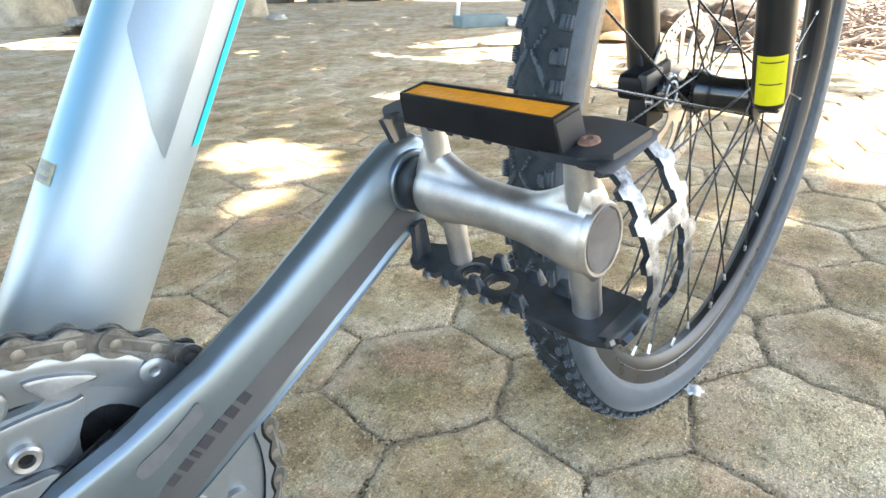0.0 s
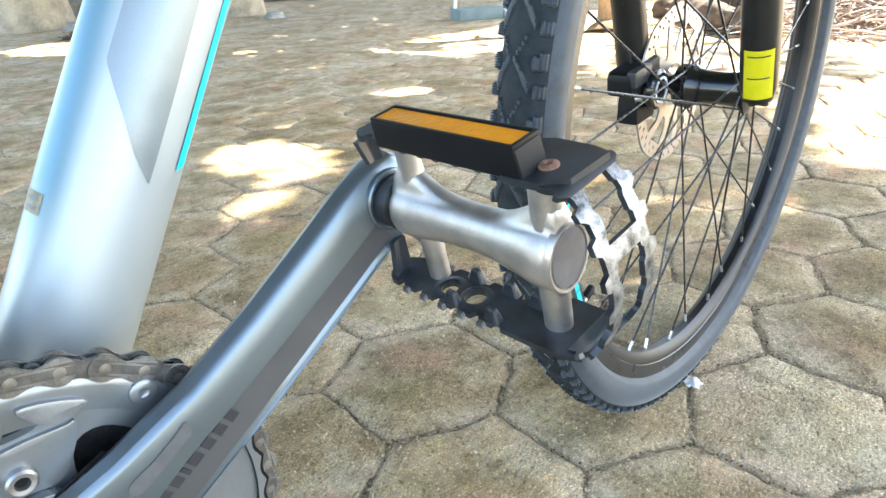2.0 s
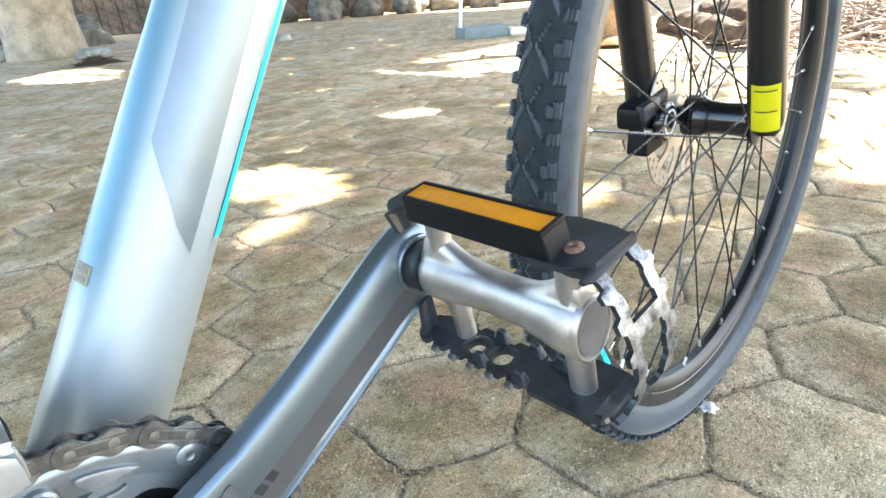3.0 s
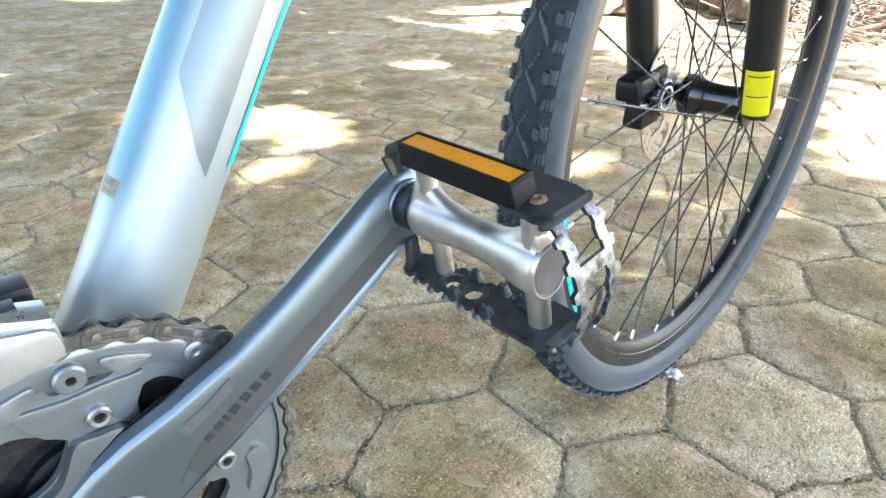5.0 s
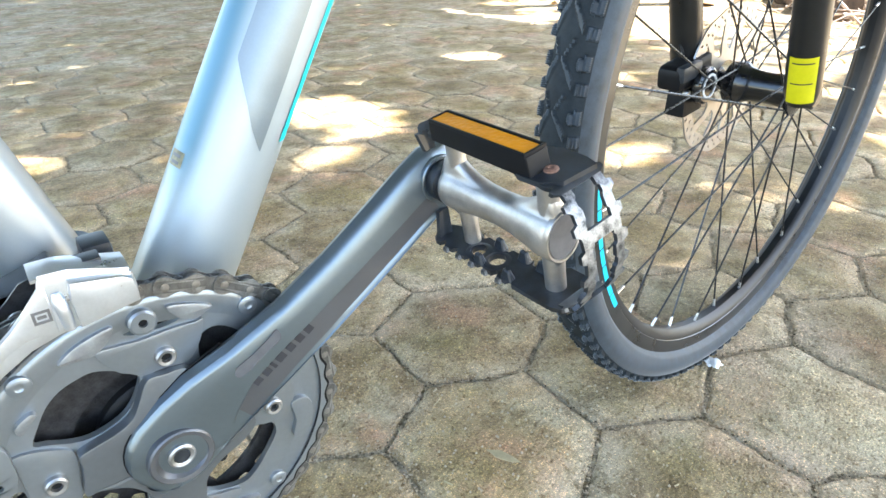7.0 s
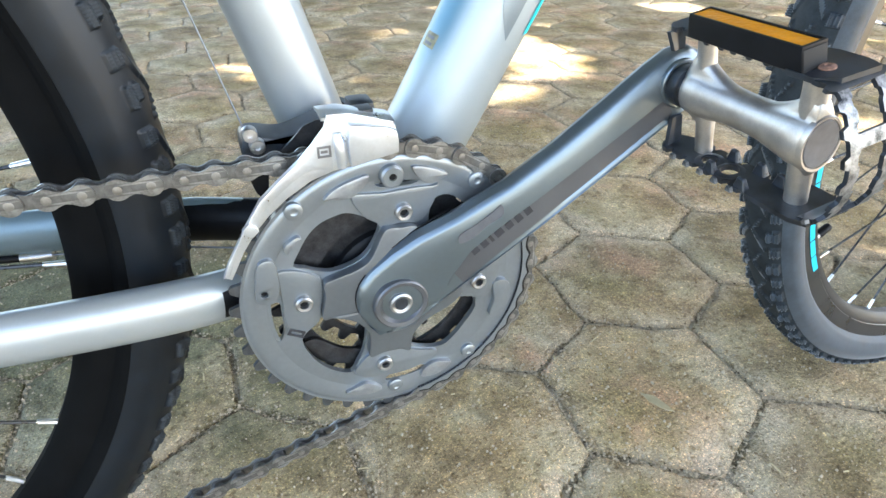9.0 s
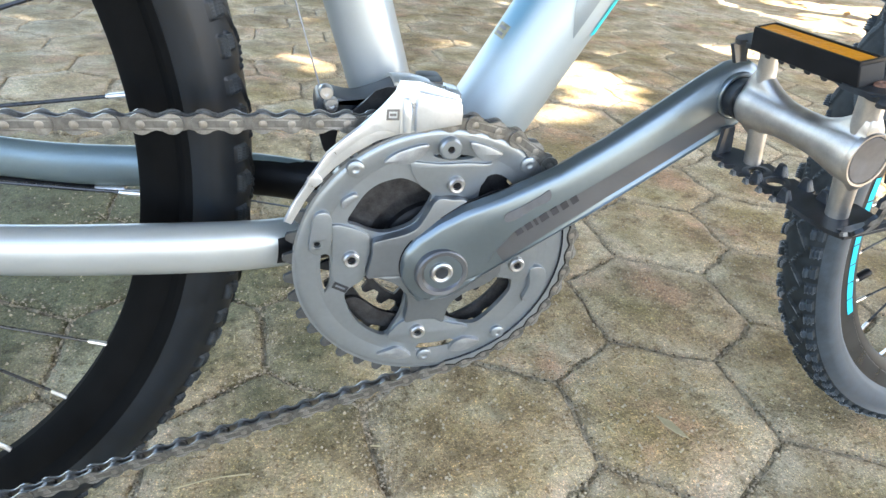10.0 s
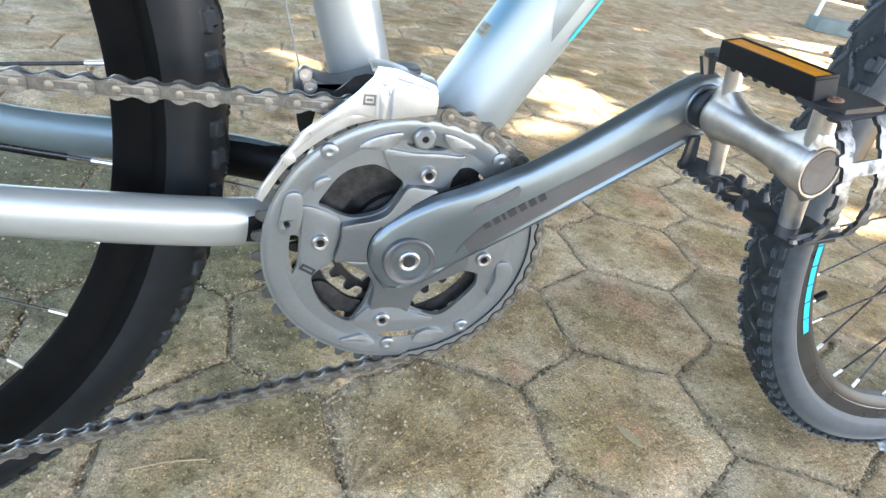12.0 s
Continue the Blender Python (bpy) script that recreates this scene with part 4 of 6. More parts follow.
# chain
def chain():
    R = 40 * 0.0127 / (2 * math.pi)
    pins = []
    x = -0.0127 * 35
    while x < -1e-6:
        pins.append((x, -0.0598 + 0.010 * 0 + x * 0.006, H + R))
        x += 0.0127
    a = 90.0
    while a > -76:
        pins.append((R * math.cos(radians(a)), -0.0598, H + R * math.sin(radians(a))))
        a -= 9.0
    px, pz = pins[-1][0], pins[-1][2]
    d = Vector((-0.972, -0.238))
    for k in range(1, 38):
        sag = -0.010 * math.sin(math.pi * min(1, k / 36))
        pins.append((px + d.x * 0.0127 * k, -0.0598 + 0.0015 * 0 - 0.00006 * k, pz + d.y * 0.0127 * k + sag * 0.5))
    def eight(bm, y0, y1, r, waist):
        out = []
        for s in (1, -1):
            for k in range(13):
                t = radians(-112 + 224 * k / 12)
                out.append((s * (0.00635 + r * math.cos(t)), s * r * math.sin(t)))
            out.append((0.0022 * s, (waist + 0.0006) * s))
            out.append((0.0, waist * s))
            out.append((-0.0022 * s, (waist + 0.0006) * s))
        slab(out, [], y0, y1, bm=bm)
    def pin_pair(bm, r, y0, y1):
        for cx in (-0.00635, 0.00635):
            join(bm, lathe([(0, y0), (r, y0 + 0.0003), (r, y1 - 0.0003), (0, y1)], 10), pose(cx, 0, 0))
    outer, inner = bmesh.new(), bmesh.new()
    eight(outer, -0.0035, -0.0025, 0.0048, 0.0026)
    eight(outer, 0.0025, 0.0035, 0.0048, 0.0026)
    pin_pair(outer, 0.0030, -0.0037, 0.0037)
    pin_pair(outer, 0.0019, -0.0042, 0.0042)
    eight(inner, -0.0023, -0.0013, 0.0040, 0.0028)
    eight(inner, 0.0013, 0.0023, 0.0040, 0.0028)
    pin_pair(inner, 0.0038, -0.0013, 0.0013)
    top = part("chain", lathe([(0, -0.0012), (0.0017, -0.0012), (0.0017, 0.0012), (0, 0.0012)], 8), CHAIN, bike, "tarnished metal roller chain", Matrix.Translation(pins[0]))
    meshes = []
    for nm, bm in (("outer", outer), ("inner", inner)):
        me = bpy.data.meshes.new("chain_link_" + nm)
        bm.normal_update()
        bm.to_mesh(me)
        bm.free()
        me.materials.append(CHAIN if nm == "outer" else CHAIN_DARK)
        me.materials.append(PIN)
        me.materials.append(CHAIN_DARK)
        for p in me.polygons:                # pale pin heads in dark collars
            c = p.center
            if nm == "outer" and math.hypot(abs(c.x) - 0.00635, c.z) < 0.00305 and abs(c.y) > 0.00345:
                p.material_index = 1 if abs(c.y) > 0.00375 else 2
        for p in me.polygons:
            p.use_smooth = True
        me.set_sharp_from_angle(angle=radians(40))
        meshes.append(me)
    base = Vector(pins[0])
    for i, (p, q) in enumerate(zip(pins, pins[1:])):
        p, q = Vector(p), Vector(q)
        d = q - p
        o = new("chain_link", meshes[i % 2])
        o.parent = top
        o.matrix_local = Matrix.Translation((p + q) / 2 - base) @ pose(0, 0, 0, 0, -math.degrees(math.atan2(d.z, d.x)), 0)


chain()


# front derailleur
def derailleur():
    outer = [(-0.0820, 0.3235), (-0.0785, 0.3310), (-0.0750, 0.3370), (-0.0690, 0.3470), (-0.0610, 0.3590), (-0.0520, 0.3670), (-0.0420, 0.3750), (-0.0360, 0.3810), (-0.0300, 0.3880), (-0.0285, 0.3935), (-0.0190, 0.3930), (-0.0030, 0.3880), (0.0015, 0.3850), (0.0022, 0.3790), (0.0020, 0.3735)]
    inner_edge = [(-0.0090, 0.3718), (-0.0190, 0.3690), (-0.0280, 0.3676), (-0.0380, 0.3645), (-0.0490, 0.3580), (-0.0580, 0.3508), (-0.0650, 0.3435), (-0.0710, 0.3350), (-0.0760, 0.3260), (-0.0785, 0.3215)]
    cage = outer + inner_edge
    d = part("front_derailleur", slab(cage, [], -0.0712, -0.0694, bevel=0.0005), CAGE_SILVER, bike, "bright silver front derailleur cage")
    # raised outer half of the blade, stepped down along a curved line
    step = [(-0.0275, 0.3685), (-0.0345, 0.3700), (-0.0385, 0.3697), (-0.0450, 0.3665), (-0.0560, 0.3582), (-0.0650, 0.3480), (-0.0685, 0.3435), (-0.0745, 0.3345), (-0.0790, 0.3245)]
    part("blade_step", slab([(x, z) for x, z in outer[:9]] + [(-0.0275, 0.3900)] + step, [], -0.0724, -0.0708, bevel=0.0006), CAGE_SILVER, d, "", sharp=50)
    part("blade_end", block((0.0052, 0.0030, 0.0060), (0, 0, 0), 0.0012), CAGE_SILVER, d, "", pose(-0.0668, -0.0720, 0.3460, 0, -40, 0))
    # rounded column and stepped block at the front of the cage
    part("cage_column", sweep([(-0.0238, -0.0722, 0.3695), (-0.0240, -0.0724, 0.3760), (-0.0246, -0.0722, 0.3825), (-0.0248, -0.0712, 0.3850)], [0.0020, 0.0024, 0.0024, 0.0016], 14), CAGE_SILVER, d)
    blk = slab([(-0.0205, 0.3700), (-0.0212, 0.3820), (-0.0200, 0.3895), (-0.0025, 0.3862), (0.0008, 0.3840), (0.0016, 0.3790), (0.0014, 0.3740), (-0.0090, 0.3722)], [], -0.0760, -0.0700, bevel=0.0014)
    part("cage_block", blk, CAGE_SILVER, d, "thick bright block")
    # bridge over the chain with an open window
    top = []
    for k in range(13):
        t = k / 12
        top.append([(-0.031 + 0.032 * t, y, 0.3925 - 0.0055 * max(0, t - 0.3) / 0.7 + 0.0010 * math.sin(math.pi * (y + 0.071) / 0.016)) for y in (-0.0712, -0.068, -0.065, -0.062, -0.059, -0.056)])
    bm = sheet(top)
    bmesh.ops.solidify(bm, geom=bm.faces, thickness=0.0016)
    part("bridge", bm, CAGE_SILVER, d, "bright bridge plate")
    part("bridge_window", block((0.0105, 0.0085, 0.0016), (-0.0120, -0.0610, 0.3906), 0.0004), BLACK_STEEL, d, "dark window", sharp=30)
    inner = [(x, min(z, 0.3830)) for x, z in cage]
    part("inner_plate", slab([(x * 0.98, z) for x, z in inner if z > 0.3595], [], -0.0475, -0.0460), GUNMETAL, d, "dark inner cage plate")
    # black linkage and clamp round the seat tube
    link = slab(smooth2([(-0.0625, 0.3635), (-0.0630, 0.3740), (-0.0575, 0.3768), (-0.0440, 0.3745), (-0.0300, 0.3785), (-0.0225, 0.3815), (-0.0230, 0.3760), (-0.0330, 0.3680), (-0.0440, 0.3630), (-0.0540, 0.3600)], 4), [], -0.0420, -0.0230, bevel=0.003)
    part("linkage", link, BLACK_STEEL, d, "black linkage body")
    ax = Vector((-0.0425, 0, 0.1522)).normalized()
    clamp = lathe([(0.0178, -0.008), (0.0205, -0.0085), (0.0215, -0.007), (0.0215, 0.007), (0.0205, 0.0085), (0.0178, 0.008)], 40, about="z")
    part("clamp", clamp, BLACK_STEEL, d, "black clamp band", Matrix.Translation((-0.0205, 0, 0.3600)) @ ax.to_track_quat("Z", "Y").to_matrix().to_4x4())
    part("clamp_arm", block((0.012, 0.016, 0.009), (-0.0050, -0.032, 0.3810), 0.003), BLACK_STEEL, d, "black rounded lug")
    for x, z in ((-0.0590, 0.3795), (-0.0565, 0.3735)):
        bolt = lathe([(0.0, -0.0012), (0.0012, -0.0012), (0.0014, -0.0026), (0.0030, -0.0026), (0.0036, -0.0016), (0.0036, 0.002)], 18)
        part("adjusting_screw", bolt, STEEL, d, "bright screw head", pose(x, -0.0452, z))
    tail = slab(smooth2([(-0.0620, 0.3620), (-0.0530, 0.3620), (-0.0535, 0.3540), (-0.0550, 0.3465), (-0.0600, 0.3480)], 4), [], -0.0420, -0.0300, bevel=0.001)
    part("lever", tail, BLACK_PLASTIC, d, "black cable lever")
    wire = sweep(curve_points([(-0.0560, -0.036, 0.3600), (-0.0640, -0.028, 0.3900), (-0.0800, -0.020, 0.450), (-0.110, -0.018, 0.560)], 20), 0.00045, 8)
    part("cable", wire, SPOKE_BRIGHT, d, "thin steel cable")
    for dx, dz, w, h in ((0, 0, 0.0060, 0.0010), (0, 0.0042, 0.0060, 0.0010), (-0.0025, 0.0021, 0.0010, 0.0034), (0.0025, 0.0021, 0.0010, 0.0034), (0.0, 0.0021, 0.0030, 0.0012)):
        part("print_bar", block((w, 0.0003, h), (-0.0312 + dx, -0.0725, 0.3757 + dz)), GREY_PRINT, d, "small grey printed bar")


derailleur()


# wheels
def tyre_mesh(R, r, tall, repeats=57):
    """One tyre: a smooth carcass with grooved arrow pads along the crown and cross-cut blocks on the shoulders."""
    period = 2 * math.pi * R / repeats * 1000
    n = 48 * repeats
    fine = np.arange(-30.0, 34.0, 0.78)
    across = np.concatenate((np.linspace(-49.0, -31.0, 10), fine, np.linspace(34.5, 49.0, 9)))
    th = np.arange(n) * 2 * math.pi / n
    a = ((th * R * 1000 + 8.7) % period - 8.7)[:, None]
    v = np.abs(across - 3.5)[None, :]

    def box(a0, a1, v0, v1, soft=0.8):
        d = np.minimum(np.minimum(a - a0, a1 - a), np.minimum(v - v0, v1 - v))
        return np.clip(d / soft + 0.5, 0, 1)

    # arrow pads: low along the groove, proud along a jagged outer edge
    edge = np.interp(a, [-3.0, 1.0, 2.2, 5.5, 6.8, 11.0, 13.0, 20.6], [2.9, 4.6, 6.4, 8.0, 10.2, 12.0, 12.9, 13.6])
    groove = np.interp(a, [-3.0, 0.0, 3.0, 6.3, 13.3, 19.1, 20.8], [-1.0, -1.0, 0.6, 2.6, 7.0, 12.0, 13.6])
    inside = np.clip((v - groove) / 0.8 + 0.5, 0, 1) * np.clip((edge - v) / 0.8 + 0.5, 0, 1) * ((a > -3.0) & (a < 20.8))
    rise = np.clip((v - groove) / np.maximum(edge - groove, 0.5), 0, 1)
    h = inside * (0.2 + 2.7 * rise ** 1.5)
    h -= 2.8 * np.clip(1 - np.abs(v - groove) / 1.3, 0, 1) * ((a > 0.0) & (a < 20.8))
    # small bumps that lead from pad to pad
    for ca, cv, q in ((24.4, 8.6, 1.5), (27.2, 7.0, 1.3), (-7.2, 5.2, 1.3), (-4.6, 4.0, 1.2)):
        h = np.maximum(h, 2.2 * np.clip((q - np.maximum(np.abs(a - ca), np.abs(v - cv))) / 0.8 + 0.3, 0, 1))
    # shoulder blocks: a large two-lobed one and a small square one, with diamond cuts on top
    lean = a - 0.22 * (v - 18.0)
    big = np.maximum(np.clip(np.minimum(np.minimum(lean + 5.8, 4.6 - lean), np.minimum(v - 18.3, 23.4 - v)) / 0.8 + 0.5, 0, 1),
                     np.clip(np.minimum(np.minimum(lean + 2.6, 6.2 - lean), np.minimum(v - 13.6 - 0.25 * np.abs(lean - 1.8), 17.9 - v)) / 0.8 + 0.5, 0, 1))
    small = box(14.0, 22.4, 16.4, 24.2)
    cuts = np.cos(2 * math.pi * (a + 0.7 * v) / 3.1) * np.cos(2 * math.pi * (a - 0.7 * v) / 3.1)
    h = np.maximum(h, np.maximum(big, small) * (3.7 + 2.1 * np.clip(cuts * 2.2, -1, 0.5)))
    h *= tall
    # a fine moulded line low on each flank
    h += 0.35 * np.clip(1 - np.abs(np.abs(across)[None, :] - 45) / 2.2, 0, 1)
    psi = across[None, :] / 1000 / r
    q = R - 0.002 - r + (r + h / 1000) * np.cos(psi)
    y = (r + h / 1000) * 0.98 * np.sin(psi) * (1 - 0.22 * np.clip((np.abs(psi) - 1.2) / 0.76, 0, 1) ** 1.5)
    q[:, 0], q[:, -1], y[:, 0], y[:, -1] = 0.3030, 0.3030, -0.0118, 0.0118      # tucked into the rim
    verts = np.stack((q * np.cos(th)[:, None], y, q * np.sin(th)[:, None]), axis=2).reshape(-1, 3)
    m = len(across)
    i, j = np.meshgrid(np.arange(n), np.arange(m - 1), indexing="ij")
    k = (i + 1) % n
    faces = np.stack((i * m + j, i * m + j + 1, k * m + j + 1, k * m + j), axis=2).reshape(-1, 4)
    me = bpy.data.meshes.new("tyre")
    me.from_pydata(verts.tolist(), [], faces.tolist())
    me.polygons.foreach_set("use_smooth", [True] * len(me.polygons))
    # low tread has its own slot; darker rubber there carries the grooves' shade
    crown = (np.abs(across - 3.5) < 25.0)[None, :-1] & (h[:, :-1] < 1.0 * tall)
    tops = h[:, :-1] > 1.8 * tall
    me.polygons.foreach_set("material_index", np.where(tops, 2, np.where(crown, 1, 0)).astype(np.int32).ravel())
    me.update()
    return me


def wheel(name, label, matrix, rubber, turned, rim_in, spoke_mat, front):
    half = [(rim_in, 0.0040), (rim_in + 0.0022, 0.0075), (rim_in + 0.0085, 0.0112), (rim_in + 0.0110, 0.0124), (rim_in + 0.0240, 0.0134), (rim_in + 0.0262, 0.0132), (rim_in + 0.0264, 0.0114), (rim_in + 0.015, 0.0105)]
    prof = [(r, -y) for r, y in half] + [(r, y) for r, y in reversed(half)]
    rim = part(name, lathe(prof, 144, closed=True), RIM_SATIN if front else RIM_BLACK, bike, label, matrix, sharp=30)
    if front:
        for side in (-1, 1):
            wall = lathe([(rim_in + 0.0106, 0.0122 * side), (rim_in + 0.0112, 0.0129 * side), (rim_in + 0.0240, 0.0138 * side), (rim_in + 0.0266, 0.0136 * side), (rim_in + 0.0268, 0.0120 * side)], 144)
            part("rim_wall", wall, FLANK, rim, "dark machined rim flank")
    tyre = new("tyre", tyre_mesh(0.3425, 0.0250, 1.0 if front else 0.6))
    for m in (rubber, TREAD_SHADED, rubber) if front else (rubber, rubber, DUSTY):
        tyre.data.materials.append(m)
    tyre.parent = rim
    tyre.matrix_local = pose(0, 0, 0, 0, -turned, 0)
    tagged(tyre, "black rubber mountain bike tyre with cross-cut tread blocks")
    hub = [(0.0, -0.052), (0.0085, -0.052), (0.0100, -0.046), (0.0135, -0.043), (0.0150, -0.037), (0.0222, -0.035), (0.0226, -0.031), (0.0178, -0.028), (0.0168, -0.020), (0.0160, -0.004), (0.0165, 0.008),
           (0.0182, 0.017), (0.0228, 0.023), (0.0228, 0.028), (0.0220, 0.036), (0.0120, 0.042), (0.0090, 0.047), (0.0080, 0.052), (0.0, 0.052)]
    part("hub", lathe(hub, 36), BLACK_GLOSS, rim, "glossy black hub")
    n = 32
    proto = nip = None
    for k in range(n):
        side = -1 if k % 2 else 1
        yf = -0.032 if side < 0 else 0.026
        lead = 1 if (k // 2) % 2 else -1
        th = 2 * math.pi * k / n + (0.026 if front else 0.070)
        th2 = th + lead * radians(62)
        e = Vector(((rim_in + 0.001) * math.cos(th), 0.002 * side, (rim_in + 0.001) * math.sin(th)))
        s = Vector((0.0205 * math.cos(th2), yf, 0.0205 * math.sin(th2)))
        d = (e - s)
        m = Matrix.Translation(s) @ d.to_track_quat("Z", "Y").to_matrix().to_4x4()
        mn = Matrix.Translation(e) @ d.to_track_quat("Z", "Y").to_matrix().to_4x4()
        if proto is None:
            proto = part("spoke", sweep([(0, 0, 0), (0, 0, d.length)], 0.00105, 8), spoke_mat, rim, "thin steel spoke", m)
            nip = part("nipple", lathe([(0.0, -0.012), (0.0012, -0.0118), (0.0015, -0.010), (0.0017, 0.002), (0.0, 0.002)], 10, about="z"), NIPPLE, rim, "silver spoke nipple", mn)
        else:
            again(proto, rim, m)
            again(nip, rim, mn)
    return rim


def rim_decal(rim, rim_in, a0, a1, bars):
    """Plain cyan shapes on the rim's right flank, in place of lettering."""
    for k in range(bars):
        b0 = a0 + (a1 - a0) * k / bars
        b1 = b0 + (a1 - a0) / bars * 0.93
        rows = []
        for j in range(9):
            a = radians(b0 + (b1 - b0) * j / 8)
            row = []
            for r, y in ((rim_in + 0.0113, -0.0130), (rim_in + 0.0142, -0.0132), (rim_in + 0.0170, -0.0134)):
                row.append((r * math.cos(a), y - 0.0004, r * math.sin(a)))
            rows.append(row)
        part("rim_decal", sheet(rows), RIM_CYAN, rim, "cyan printed shape on the rim")


FRONT = Matrix(pose(0.6390, 0.0045, 0.3435, 0, 0, 2.7))
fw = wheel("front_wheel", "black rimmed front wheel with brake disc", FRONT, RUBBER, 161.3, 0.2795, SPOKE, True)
rim_decal(fw, 0.2795, -174, -146, 7)


def valve(rim, deg, r):
    """The stem of the tyre valve, with its black dust cap."""
    m = Matrix.Rotation(-radians(deg), 4, "Y") @ pose(r, 0, 0, 0, -90, 0)
    stem = part("valve", lathe([(0.0, -0.004), (0.0030, -0.004), (0.0030, 0.0060), (0.0026, 0.0062), (0.0026, 0.0090), (0.0, 0.0090)], 18, about="z"), STEEL, rim, "steel tyre valve stem", m)
    part("dust_cap", lathe([(0.0, 0.0060), (0.0034, 0.0060), (0.0037, 0.0070), (0.0037, 0.0170), (0.0030, 0.0190), (0.0, 0.0192)], 18, about="z"), BLACK_PLASTIC, stem, "dark plastic dust cap")


valve(fw, 209.8, 0.2800)


def undercut_shade(rim):
    """Matt black strip added for the shaded undercut of the tyre's flanks, next to the rim."""
    for side in (-1, 1):
        prof = [(0.3015, side * 0.0122), (0.3050, side * 0.0160)]
        for k in range(9):
            psi = (0.0485 - 0.0042 * k / 8) / 0.0250
            lift = 0.0256 if k < 8 else 0.0246
            prof.append((0.3155 + lift * math.cos(psi), side * lift * 0.98 * math.sin(psi) * (1 - 0.22 * max(0.0, (psi - 1.2) / 0.76) ** 1.5)))
        part("undercut_shade", lathe(prof, 120), RIM_BLACK, rim, "matt black strip for the shaded tyre undercut")


rw = wheel("rear_wheel", "black rimmed rear wheel", Matrix(pose(-0.4365, 0, 0.3420)), RUBBER_SHADED, 8.58, 0.2815, SPOKE, False)
undercut_shade(rw)


def brake_disc():
    # wavy 160 mm rotor with slots, on the wheel's left
    out = [polar(0.080 + 0.0012 * math.cos(radians(24 * k)), k * 3) for k in range(120)]
    holes = []
    for k in range(12):
        a = k * 30
        holes.append([polar(0.0655, a - 11), polar(0.0635, a - 5), polar(0.0630, a + 3), polar(0.0640, a + 10), polar(0.045, a + 16), polar(0.036, a + 12), polar(0.034, a + 2), polar(0.046, a - 4)][::-1])
    for k in range(36):
        for r, off in ((0.0690, 0), (0.0755, 4.5)):
            a = k * 10 + off
            if k % 1 == 0:
                holes.append([polar(r - 0.0018, a - 1.2), polar(r - 0.0018, a + 0.9), polar(r + 0.0018, a + 2.0), polar(r + 0.0018, a - 0.1)][::-1])
    holes.append([polar(0.022, -k * 15) for k in range(24)])
    return part("brake_disc", slab(out, holes, 0.0440, 0.0458), DISC, fw, "perforated steel brake disc")


brake_disc()


